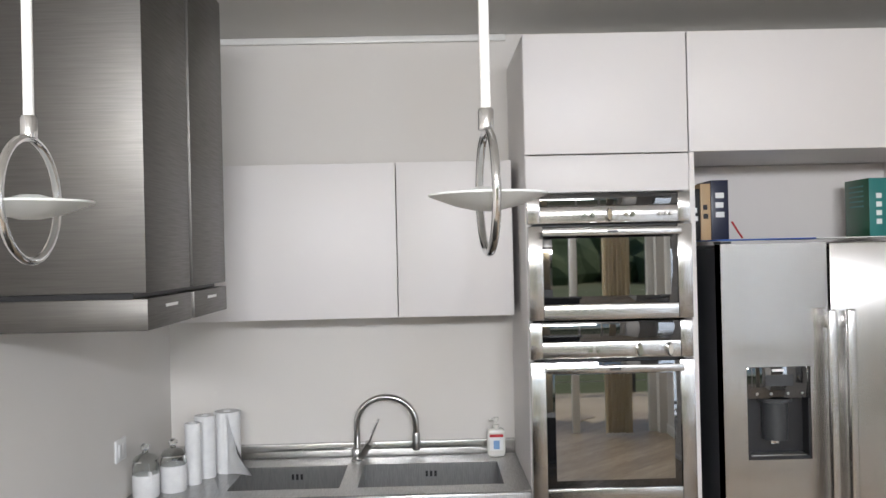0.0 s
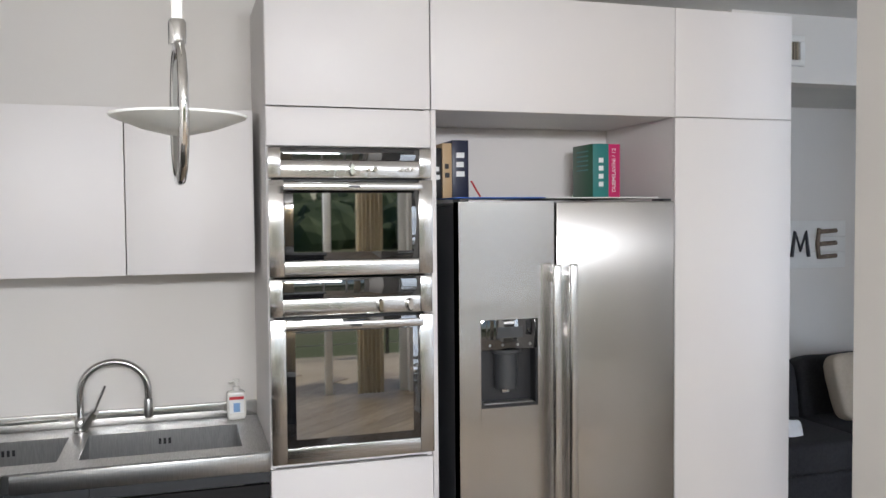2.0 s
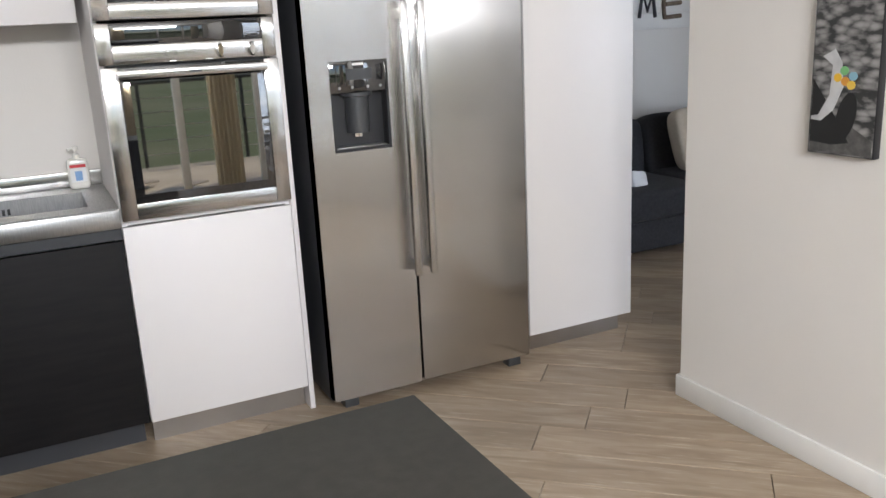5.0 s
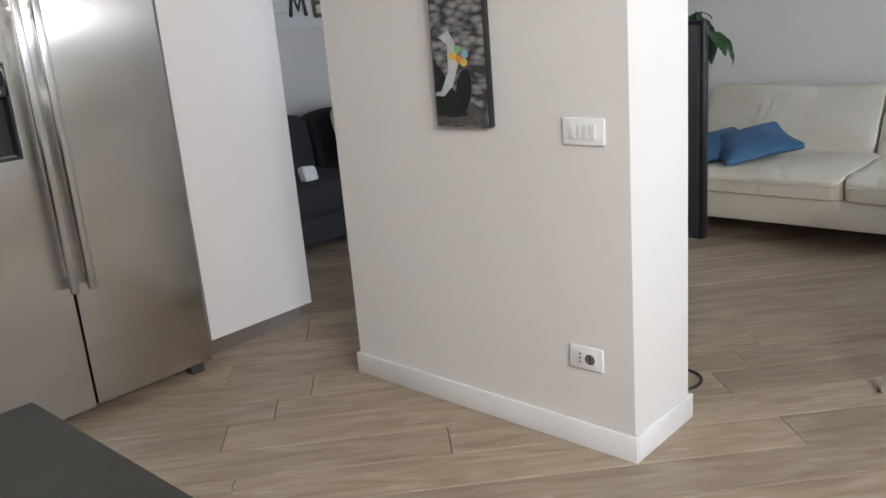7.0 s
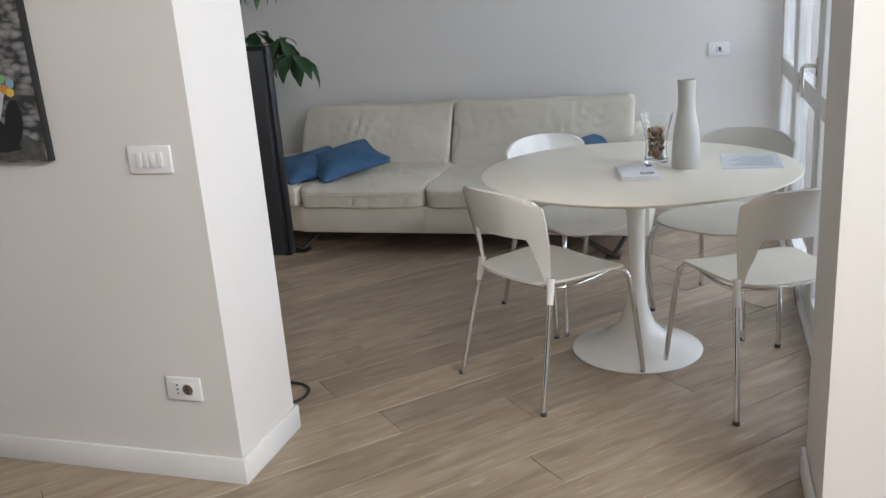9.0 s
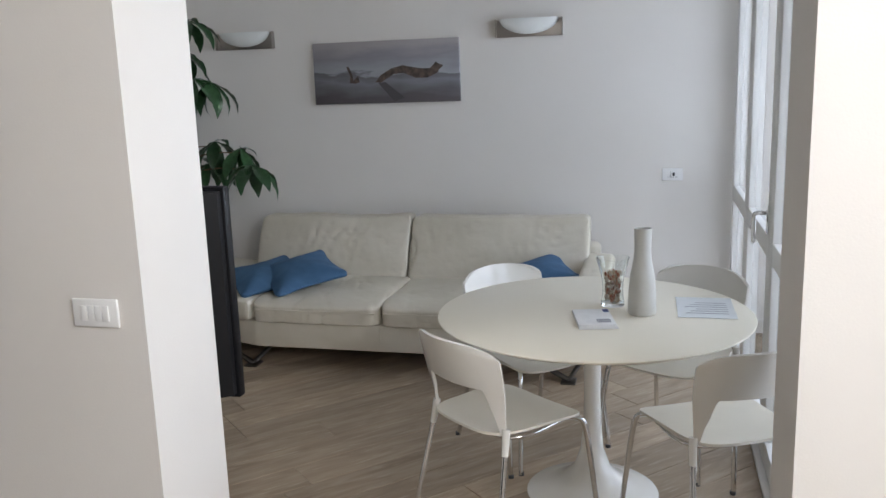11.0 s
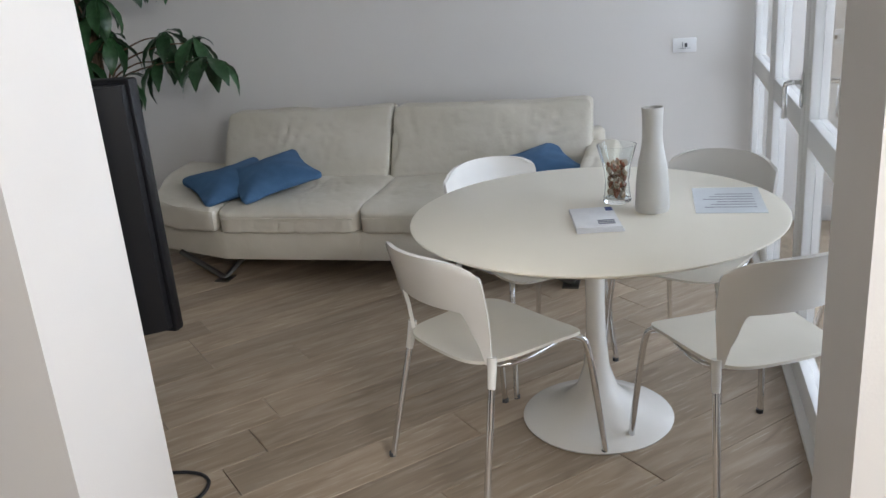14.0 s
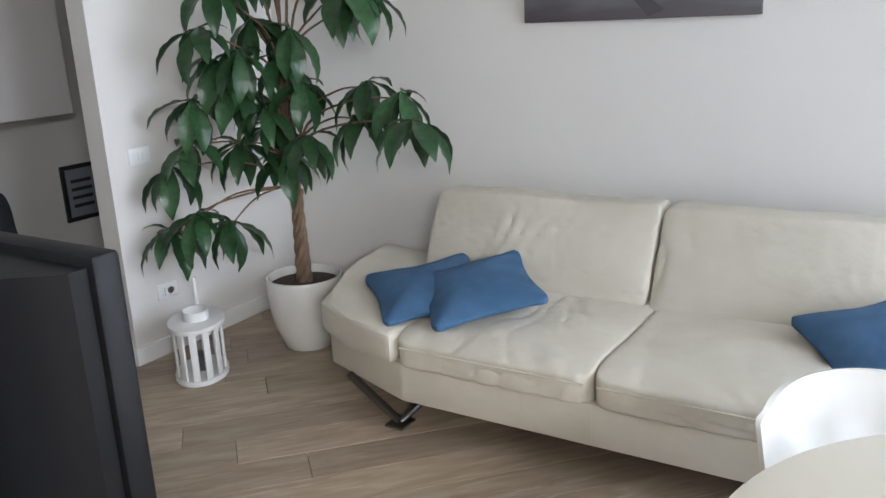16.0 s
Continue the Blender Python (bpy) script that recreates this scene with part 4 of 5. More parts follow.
def book(x0, x1, h, mat, label, y=3.40, depth=0.17, z=1.8085, title=None, bars=0, bar_mat=None):
    th = thing("book", label, "book", ((x0 + x1) / 2, y, z), group="books on the refrigerator")
    w = (x1 - x0) / 2 - 0.0008
    cov = bmesh.new()
    box(cov, -w, w, 0, 0.003, 0, h, 0.0008)
    box(cov, -w, -w + 0.0025, 0.0031, depth, 0, h, 0.0006)
    box(cov, w - 0.0025, w, 0.0031, depth, 0, h, 0.0006)
    part("cover", cov, mat, th)
    part("pages", cuboid(-w + 0.003, w - 0.003, 0.0035, depth - 0.004, 0.003, h - 0.003), PAPER, th, smooth=False)
    if title:
        text_part("title", title, min(0.024, w * 0.9), SWITCH_WHITE, th, pose(0, -0.0012, h * 0.52, 90, -90, 0))
    for k in range(bars):
        part("title_bar", cuboid(-w * 0.5, w * 0.5 - 0.003 * (k % 2), -0.0008, -0.0002, h * (0.38 + 0.16 * k), h * (0.47 + 0.16 * k)), bar_mat or SWITCH_WHITE, th, smooth=False)


GREEN_COVER = material("green_cover", (0.015, 0.10, 0.05), 0.35, scale=10)
TEAL_COVER = material("teal_cover", (0.03, 0.20, 0.19), 0.35, scale=10)
PINK_COVER = material("magenta_cover", (0.55, 0.02, 0.13), 0.35, scale=10)
NAVY_COVER = material("navy_cover", (0.018, 0.022, 0.05), 0.35, scale=10)
BLACK_COVER = material("black_cover", (0.012, 0.012, 0.014), 0.35, scale=10)
TAN_COVER = material("tan_cover", (0.52, 0.36, 0.20), 0.5, scale=10)
BLUE_FOLDER = material("blue_folder", (0.01, 0.09, 0.42), 0.35, scale=10)
book(1.200, 1.238, 0.205, BLACK_COVER, "black paperback with white spine lettering", bars=2)
book(1.239, 1.280, 0.225, TAN_COVER, "tan paperback with a red foot on the spine", bars=2, bar_mat=BLACK_COVER)
book(1.281, 1.352, 0.238, NAVY_COVER, "thick navy cookbook with white spine lettering", bars=3)
gb = thing("book", "thick green book with a teal spine", "book", (1.936, 3.37, 1.8085), 0, group="books on the refrigerator")
part("cover", cuboid(-0.037, 0.037, 0, 0.19, 0, 0.232, 0.001), GREEN_COVER, gb)
part("spine", cuboid(-0.0375, 0.0375, -0.003, -0.0003, 0, 0.232, 0.001), TEAL_COVER, gb, "teal spine")
for k in range(4):
    part("title_bar", cuboid(-0.010, 0.012, -0.0038, -0.0032, 0.05 + 0.034 * k, 0.07 + 0.034 * k), SWITCH_WHITE, gb, smooth=False)
for k in range(5):
    part("cover_line", cuboid(-0.0383, -0.0377, 0.04, 0.15, 0.12 + 0.02 * k, 0.126 + 0.02 * k), TEAL_COVER, gb, smooth=False)
book(1.975, 2.035, 0.232, PINK_COVER, "thick magenta wine guide with white title", y=3.38, title="DUEMILAVINI / 12")
solo("blue_folder", cuboid(1.20, 1.56, 3.10, 3.36, 1.8035, 1.808, 0.001), BLUE_FOLDER, "blue plastic folder lying on the refrigerator", "folder")
solo("white_tray", cuboid(1.57, 2.06, 3.115, 3.60, 1.8035, 1.808, 0.001), TRIM, "flat white tray lying on the refrigerator", "tray")
solo("red_ribbon", tube(smooth_path([(1.356, 3.38, 1.88), (1.372, 3.36, 1.84), (1.385, 3.35, 1.815)], 4), 0.004, 8), RED_INK, "red ribbon hanging beside the books", "ribbon")


# ---- plates on the walls ----
def plate(name, label, cat, at, turn, w, h, rockers=0, socket=False, two=False):
    th = thing(name, label, cat, at, turn)
    part("cover_plate", cuboid(-w / 2, w / 2, -0.009, -0.0005, -h / 2, h / 2, 0.0035, 3), SWITCH_WHITE, th)
    if rockers:
        rw = w * 0.62 / rockers
        for k in range(rockers):
            x = (k - (rockers - 1) / 2) * rw
            part("rocker", cuboid(x - rw / 2 + 0.0006, x + rw / 2 - 0.0006, -0.0125, -0.0092, -h * 0.27, h * 0.27, 0.0012), SWITCH_WHITE, th)
    if socket:
        part("socket_face", cuboid(-0.036, 0.036, -0.011, -0.0092, -0.024, 0.024, 0.001), SWITCH_WHITE, th)
        part("socket_well", lathe([(0, 0), (0.018, 0), (0.018, 0.0012), (0, 0.0012)], 24), NICKEL, th, at=pose(0.016, -0.0112, 0, 90, 0, 0))
        for z in (-0.014, 0, 0.014):
            part("contact_hole", lathe([(0, 0), (0.003, 0), (0.003, 0.001), (0, 0.001)], 10), BLACK, th, at=pose(-0.02, -0.0112, z, 90, 0, 0))
        for z in (-0.0, 0.010, -0.010):
            part("pin_hole", lathe([(0, 0), (0.003, 0), (0.003, 0.001), (0, 0.001)], 10), BLACK, th, at=pose(0.016, -0.0126, z, 90, 0, 0))
    if two:
        part("switch_line", cuboid(-0.03, 0.03, -0.0098, -0.0092, -0.018, -0.0165), GREY_PLASTIC, th, smooth=False)
        part("switch_line", cuboid(-0.012, -0.010, -0.0098, -0.0092, -0.016, 0.018), GREY_PLASTIC, th, smooth=False)
        part("plug", cuboid(0.0, 0.014, -0.022, -0.0092, -0.010, 0.012, 0.002), GREY_PLASTIC, th)
    return th


plate("light_switch", "white four-gang light switch on the partition wall", "light switch", (2.42, 1.348, 1.032), -90, 0.143, 0.080, 4)
plate("wall_socket", "white wall socket low on the partition wall", "socket", (2.42, 1.365, 0.315), -90, 0.122, 0.078, 0, True)
plate("light_switch", "white switch plate beside the window", "light switch", (LX1, -0.23, 1.012), -90, 0.125, 0.078, 0, False, True)
plate("wall_socket", "small white wall socket behind the table", "socket", (LX1, -0.187, 0.306), -90, 0.08, 0.078, 0, True)
plate("wall_socket", "white wall socket above the white lantern", "socket", (5.0, LY1, 0.315), 0, 0.12, 0.078, 0, True)
plate("light_switch", "white switch plate behind the plant", "light switch", (4.95, LY1, 0.99), 0, 0.12, 0.078, 3)
plate("light_switch", "white switch plate on the side wall over the worktop", "light switch", (KX0, 3.13, 1.10), 90, 0.10, 0.08, 2)


# ---- pictures ----
def picture_material(name, low, mid, high, z0, z1, scale):
    m = bpy.data.materials.new(name)
    m.use_nodes = True
    nt = m.node_tree
    b = nt.nodes["Principled BSDF"]
    b.inputs["Roughness"].default_value = 0.6
    co = nt.nodes.new("ShaderNodeTexCoord")
    mp = nt.nodes.new("ShaderNodeMapping")
    mp.inputs["Scale"].default_value = (1, 1, 3.5)
    nt.links.new(co.outputs["Object"], mp.inputs[0])
    n = nt.nodes.new("ShaderNodeTexNoise")
    n.inputs["Scale"].default_value, n.inputs["Detail"].default_value = scale, 7
    nt.links.new(mp.outputs[0], n.inputs["Vector"])
    sep = nt.nodes.new("ShaderNodeSeparateXYZ")
    nt.links.new(co.outputs["Object"], sep.inputs[0])
    rng = nt.nodes.new("ShaderNodeMapRange")
    rng.inputs[1].default_value, rng.inputs[2].default_value = z0, z1
    nt.links.new(sep.outputs[2], rng.inputs[0])
    ad = nt.nodes.new("ShaderNodeMath")
    ad.operation = "MULTIPLY_ADD"
    ad.inputs[1].default_value, ad.inputs[2].default_value = 0.5, -0.25
    nt.links.new(n.outputs[0], ad.inputs[0])
    sm = nt.nodes.new("ShaderNodeMath")
    nt.links.new(ad.outputs[0], sm.inputs[0])
    nt.links.new(rng.outputs[0], sm.inputs[1])
    ramp = nt.nodes.new("ShaderNodeValToRGB")
    e = ramp.color_ramp.elements
    e[0].position, e[0].color = 0.1, (*low, 1)
    e[1].position, e[1].color = 0.95, (*high, 1)
    for p, c in mid:
        k = e.new(p)
        k.color = (*c, 1)
    nt.links.new(sm.outputs[0], ramp.inputs[0])
    nt.links.new(ramp.outputs[0], b.inputs["Base Color"])
    return m


def flat_shape(name, outline, mat, parent, proud=0.0012, label=""):
    """A flat piece of a picture; outline in the picture's own across and up."""
    bm = slab([(a, b) for a, b in outline], 0, proud)
    return part(name, bm, mat, parent, label, smooth=False)


def seascape():
    w, h = 1.01, 0.405
    th = thing("canvas_picture", "wide canvas print of driftwood on a grey seashore", "picture", (LX1, 1.62, 1.703), -90)
    sea = picture_material("seashore_print", (0.10, 0.09, 0.095), [(0.36, (0.20, 0.20, 0.225)), (0.47, (0.13, 0.125, 0.135)), (0.50, (0.33, 0.34, 0.37)), (0.75, (0.24, 0.235, 0.255))], (0.36, 0.33, 0.335), -0.2, 0.2, 3.2)
    part("canvas", cuboid(-w / 2, w / 2, -0.03, -0.001, -h / 2, h / 2, 0.003), sea, th)
    wood = material("driftwood_print", (0.12, 0.085, 0.065), 0.7, second=(0.035, 0.025, 0.02), scale=30)
    shade = material("wet_sand_print", (0.075, 0.068, 0.07), 0.6, scale=12)
    log = [(-0.07, -0.065), (-0.03, -0.02), (0.04, 0.02), (0.12, 0.04), (0.17, 0.03), (0.25, 0.015), (0.31, 0.015), (0.35, 0.055), (0.37, 0.04), (0.40, 0.03), (0.37, 0.005), (0.36, -0.015), (0.29, -0.045), (0.21, -0.045), (0.13, -0.01), (0.06, -0.015), (0.0, -0.05), (-0.03, -0.068)]
    stump = [(-0.25, -0.065), (-0.245, -0.02), (-0.27, 0.04), (-0.255, 0.045), (-0.23, -0.01), (-0.225, -0.05), (-0.19, -0.02), (-0.18, -0.06), (-0.21, -0.07)]
    for nm, o, m in (("log_print", log, wood), ("stump_print", stump, wood), ("reflection_print", [(-0.05, -0.07), (0.0, -0.065), (0.13, -0.17), (0.06, -0.195)], shade)):
        p = flat_shape(nm, o, m, th)
        p.matrix_basis = pose(0, -0.0302, 0, 90, 0, 0)


def scooter_picture():
    w, h = 0.225, 0.60
    th = thing("canvas_picture", "narrow black and white print of a parked white scooter", "picture", (2.42, 1.79, 1.335), -90)
    m = bpy.data.materials.new("stone_wall_print")
    m.use_nodes = True
    nt = m.node_tree
    co = nt.nodes.new("ShaderNodeTexCoord")
    mp = nt.nodes.new("ShaderNodeMapping")
    mp.inputs["Scale"].default_value = (22, 22, 45)
    nt.links.new(co.outputs["Object"], mp.inputs[0])
    v = nt.nodes.new("ShaderNodeTexVoronoi")
    v.feature = "F1"
    v.inputs["Scale"].default_value = 1.0
    nt.links.new(mp.outputs[0], v.inputs["Vector"])
    n = nt.nodes.new("ShaderNodeTexNoise")
    n.inputs["Scale"].default_value, n.inputs["Detail"].default_value = 1.5, 6
    nt.links.new(mp.outputs[0], n.inputs["Vector"])
    mul = nt.nodes.new("ShaderNodeMath")
    mul.operation = "MULTIPLY"
    nt.links.new(v.outputs["Distance"], mul.inputs[0])
    nt.links.new(n.outputs[0], mul.inputs[1])
    ramp = nt.nodes.new("ShaderNodeValToRGB")
    ramp.color_ramp.elements[0].position, ramp.color_ramp.elements[0].color = 0.08, (0.30, 0.29, 0.28, 1)
    ramp.color_ramp.elements[1].position, ramp.color_ramp.elements[1].color = 0.36, (0.03, 0.03, 0.03, 1)
    nt.links.new(mul.outputs[0], ramp.inputs[0])
    nt.links.new(ramp.outputs[0], nt.nodes["Principled BSDF"].inputs["Base Color"])
    part("canvas", cuboid(-w / 2, w / 2, -0.028, -0.001, -h / 2, h / 2, 0.002), BLACK, th, "black canvas edges")
    part("print", cuboid(-w / 2 + 0.004, w / 2 - 0.004, -0.0292, -0.0284, -h / 2 + 0.002, h / 2 - 0.002), m, th, smooth=False)
    white = material("scooter_print", (0.55, 0.55, 0.55), 0.6, second=(0.40, 0.40, 0.41), scale=14)
    road = material("road_print", (0.06, 0.058, 0.055), 0.7, second=(0.11, 0.105, 0.10), scale=40)
    dark = material("shadow_print", (0.012, 0.012, 0.012), 0.6, scale=10)
    b = -h / 2
    shapes = [("road_shape", [(-0.105, b + 0.006), (0.105, b + 0.006), (0.105, b + 0.05), (0.03, b + 0.09), (-0.105, b + 0.10)], road, 0.0008),
              ("shadow_shape", [(-0.105, b + 0.035), (-0.03, b + 0.03), (0.03, b + 0.04), (-0.02, b + 0.11), (-0.105, b + 0.22)], dark, 0.0011),
              ("leg_shield", [(-0.105, b + 0.11), (-0.08, b + 0.115), (-0.045, b + 0.175), (-0.04, b + 0.26), (-0.075, b + 0.285), (-0.035, b + 0.305), (-0.01, b + 0.27), (0.0, b + 0.20), (-0.03, b + 0.13), (-0.07, b + 0.098), (-0.105, b + 0.10)], white, 0.0014),
              ("tyre_shape", [(0.015 + 0.032 * math.cos(a) + 0.012 * math.sin(a), b + 0.115 + 0.07 * math.sin(a)) for a in (2 * math.pi * k / 18 for k in range(18))], dark, 0.0016)]
    for k, (x, z, col) in enumerate(((-0.02, 0.225, (0.75, 0.45, 0.04)), (0.0, 0.245, (0.2, 0.5, 0.2)), (0.005, 0.215, (0.7, 0.3, 0.05)), (0.03, 0.23, (0.25, 0.45, 0.55)), (0.025, 0.205, (0.75, 0.5, 0.08)))):
        shapes.append(("flower_shape", [(x + 0.014 * math.cos(2 * math.pi * i / 9), b + z + 0.013 * math.sin(2 * math.pi * i / 9)) for i in range(9)], material("flower_print", col, 0.6), 0.0019 + 0.0001 * k))
    for nm, o, mt, pr in shapes:
        p = flat_shape(nm, o, mt, th, pr)
        p.matrix_basis = pose(0, -0.0293, 0, 90, 0, 0)


seascape()
scooter_picture()


def sconce(y):
    th = thing("wall_sconce", "steel wall sconce with curved frosted glass shade", "wall lamp", (LX1, y, 1.945), -90, group="wall sconces")
    part("back_plate", cuboid(-0.208, 0.208, -0.022, -0.001, -0.056, 0.05, 0.003), NICKEL, th)
    for sx in (-1, 1):
        part("side_edge", cuboid(0.2085 * sx - 0.002, 0.2085 * sx + 0.002, -0.055, -0.001, -0.056, 0.056, 0.001), NICKEL, th)
    bm = bmesh.new()
    n, q = 24, 10
    rows = []
    for j in range(q + 1):
        ph = (math.pi / 2) * j / q
        rows.append([bm.verts.new((-0.185 * math.cos(math.pi * i / n), -0.0225 - 0.075 * math.sin(math.pi * i / n) ** 0.8 * math.cos(ph), 0.055 - 0.095 * math.sin(ph) * math.sin(math.pi * i / n))) for i in range(n + 1)])
    for j in range(q):
        for i in range(n):
            try:
                bm.faces.new((rows[j][i], rows[j][i + 1], rows[j + 1][i + 1], rows[j + 1][i]))
            except ValueError:
                pass
    bmesh.ops.remove_doubles(bm, verts=bm.verts, dist=0.0002)
    soften(bm.faces)
    part("shade", bm, SHADE_GLASS, th, "white frosted glass half bowl")


sconce(0.66)
sconce(2.62)


# ---- on the table ----
TT = 0.7455
solo("vase", lathe([(0, 0), (0.050, 0), (0.053, 0.01), (0.050, 0.09), (0.044, 0.15), (0.034, 0.20), (0.030, 0.235), (0.031, 0.29), (0.033, 0.325), (0.0295, 0.325), (0.027, 0.29), (0.026, 0.23), (0.0, 0.20)], 48), CERAMIC, "tall grey ceramic bottle vase on the table", "vase", at=pose(3.63, -0.092, TT))
gv = thing("glass_vase", "flared glass vase with dried potpourri on the table", "vase", (3.735, 0.022, TT))
part("glass", lathe([(0, 0), (0.044, 0), (0.046, 0.008), (0.041, 0.04), (0.039, 0.07), (0.045, 0.12), (0.064, 0.19), (0.0615, 0.19), (0.0425, 0.12), (0.0365, 0.07), (0.0385, 0.04), (0.042, 0.014), (0, 0.012)], 40), CLEAR_GLASS, gv)
rnd = random.Random(8)
chips = [material("potpourri_chip", c, 0.8, scale=20) for c in ((0.55, 0.42, 0.28), (0.45, 0.16, 0.08), (0.62, 0.52, 0.40), (0.25, 0.13, 0.07))]
for k in range(120):
    z = 0.022 + 0.11 * rnd.random()
    r = (0.033 if z < 0.09 else 0.036) * math.sqrt(rnd.random()) * 0.85
    a = rnd.uniform(0, 6.28)
    cbm = bmesh.new()
    bmesh.ops.create_icosphere(cbm, subdivisions=1, radius=0.0125)
    bmesh.ops.scale(cbm, vec=(1.0, rnd.uniform(0.5, 1), rnd.uniform(0.25, 0.5)), verts=cbm.verts)
    part("chip", cbm, chips[1] if z > 0.10 and k % 2 else chips[k % 4], gv, at=pose(r * math.cos(a), r * math.sin(a), z, rnd.uniform(0, 360), rnd.uniform(0, 360), 0))
bk = thing("envelope_stack", "small stack of white envelopes and leaflets on the table", "envelopes", (3.51, 0.075, TT), 12)
for k in range(4):
    part("envelope", cuboid(-0.115 + 0.004 * k, 0.115 - 0.003 * k, -0.07 + 0.002 * k, 0.07, 0.0035 * k, 0.0035 * k + 0.0032, 0.0005), PAPER, bk)
part("stamp", cuboid(0.06, 0.10, -0.062, -0.04, 0.0143, 0.0147), BLUE_INK, bk, smooth=False)
for k in range(3):
    part("print_line", cuboid(-0.075 + 0.016 * k, -0.065 + 0.016 * k, -0.05, 0.0, 0.0143, 0.0146), INK, bk, smooth=False)
pp = thing("paper_sheet", "printed sheet in a clear sleeve on the table", "paper", (3.74, -0.325, TT), 1)
part("sheet", cuboid(-0.148, 0.148, -0.105, 0.105, 0.0002, 0.0012), material("sleeved_paper", (0.74, 0.78, 0.80), 0.25, scale=10), pp, smooth=False)
for k in range(6):
    part("print_line", cuboid(-0.09 + 0.03 * k, -0.082 + 0.03 * k, -0.08, 0.075 - 0.02 * (k % 3), 0.0014, 0.0017), INK, pp, smooth=False)


# ---- plant ----
def plant():
    PX, PY = 5.37, 3.09
    pot = thing("plant_pot", "large white glazed plant pot on the floor", "plant pot", (PX, PY, 0))
    part("pot", lathe([(0, 0), (0.115, 0), (0.125, 0.01), (0.165, 0.12), (0.188, 0.25), (0.19, 0.35), (0.185, 0.362), (0.176, 0.362), (0.172, 0.345), (0.17, 0.30), (0, 0.30)], 56), POT_WHITE, pot)
    part("soil", lathe([(0, 0.325), (0.08, 0.33), (0.171, 0.32)], 32), SOIL, pot)
    th = thing("money_tree", "tall potted plant with braided trunk and palmate dark green leaves", "plant", (PX, PY, 0.325))
    P = Vector((PX, PY, 0.325))
    strands = 4
    for s in range(strands):
        pts = []
        for k in range(25):
            t = k / 24
            a = 2 * math.pi * (s / strands + 1.6 * t)
            r = 0.024 * (1 - 0.35 * t) * (1 if t < 0.85 else 1 + 4 * (t - 0.85))
            pts.append((r * math.cos(a), r * math.sin(a), -0.01 + 0.47 * t))
        part("trunk", tube(pts, [0.019 - 0.006 * k / 24 for k in range(25)], 10), BARK, th, "braided brown trunk strand")
    spots = [(5.05, 3.28, 1.52), (5.3, 3.2, 1.55), (5.3, 2.97, 1.5), (5.05, 3.37, 1.21), (5.2, 3.22, 1.27), (5.3, 3.13, 1.08), (5.2, 2.83, 1.05), (5.3, 2.94, 1.27), (5.2, 3.25, 1.0), (4.96, 3.46, 0.92),
             (5.0, 3.38, 0.70), (5.07, 3.24, 0.66), (4.95, 3.52, 0.62), (5.35, 2.6, 1.27), (5.3, 2.40, 1.23), (5.2, 2.28, 1.13), (5.35, 2.66, 1.13), (5.3, 2.68, 1.66), (5.4, 2.62, 1.64), (5.35, 3.12, 0.93),
             (5.4, 3.24, 1.17), (5.32, 2.70, 2.02), (5.25, 2.9, 2.08), (5.2, 3.08, 1.9), (5.32, 3.22, 1.78), (5.36, 2.78, 1.82), (5.1, 3.22, 1.7), (5.15, 3.30, 1.38), (5.12, 3.12, 1.42), (5.3, 3.05, 1.38), (5.22, 3.1, 1.16), (5.05, 3.42, 1.02)]
    rnd = random.Random(11)
    for q in spots:
        c = Vector(q) - P
        start = Vector((0.02 * rnd.uniform(-1, 1), 0.02 * rnd.uniform(-1, 1), 0.45))
        stem = Vector((0.03 * rnd.uniform(-1, 1) + 0.12 * c.x, 0.03 * rnd.uniform(-1, 1) + 0.12 * c.y, 0.45 + 0.7 * max(0.05, c.z - 0.45)))
        mid = stem.lerp(c, 0.55) + Vector((0, 0, 0.05))
        pts = smooth_path([start, stem, mid, c], 5)
        part("branch", tube(pts, [0.008 - 0.005 * k / (len(pts) - 1) for k in range(len(pts))], 7), BARK, th)
    # one leaf, folded along its midrib and drooping, one metre long before scaling
    bm = bmesh.new()
    n = 12
    rows = []
    for k in range(n + 1):
        t = k / n
        w = 0.135 * math.sin(math.pi * t ** 0.95) ** 1.15 + 0.003
        x, z = math.sin(t * 1.25) / 1.25 * 1.02, -0.36 * t * t
        row = []
        for s in (-1, -0.5, 0, 0.5, 1):
            ripple = 0.012 * math.sin(t * 26) * abs(s)
            row.append(bm.verts.new((x, s * w, z + 0.16 * w * 2 * abs(s) + ripple)))
        rows.append(row)
    for a, b in zip(rows, rows[1:]):
        for i in range(4):
            bm.faces.new((a[i], a[i + 1], b[i + 1], b[i]))
    soften(bm.faces)
    leaf = mesh_of("leaf", bm, LEAF, True)
    for q in spots:
        c = Vector(q) - P
        count = rnd.choice((9, 9, 10))
        base = rnd.uniform(0, 360)
        for k in range(count):
            inner = k >= 7
            size = rnd.uniform(0.25, 0.33) * (0.6 if inner else 1)
            ob = new("leaf", leaf)
            ob.parent = th
            yaw = base + 360 / 7 * k + rnd.uniform(-12, 12)
            pitch = rnd.uniform(12, 52) if not inner else rnd.uniform(-25, 15)
            ob.matrix_basis = pose(c.x, c.y, c.z + 0.03, rnd.uniform(-15, 15), 0, 0) @ pose(0, 0, 0, 0, 0, yaw) @ pose(0, 0, 0, 0, pitch, 0) @ Matrix.Diagonal((size, size * rnd.uniform(0.85, 1.15), size, 1))


plant()


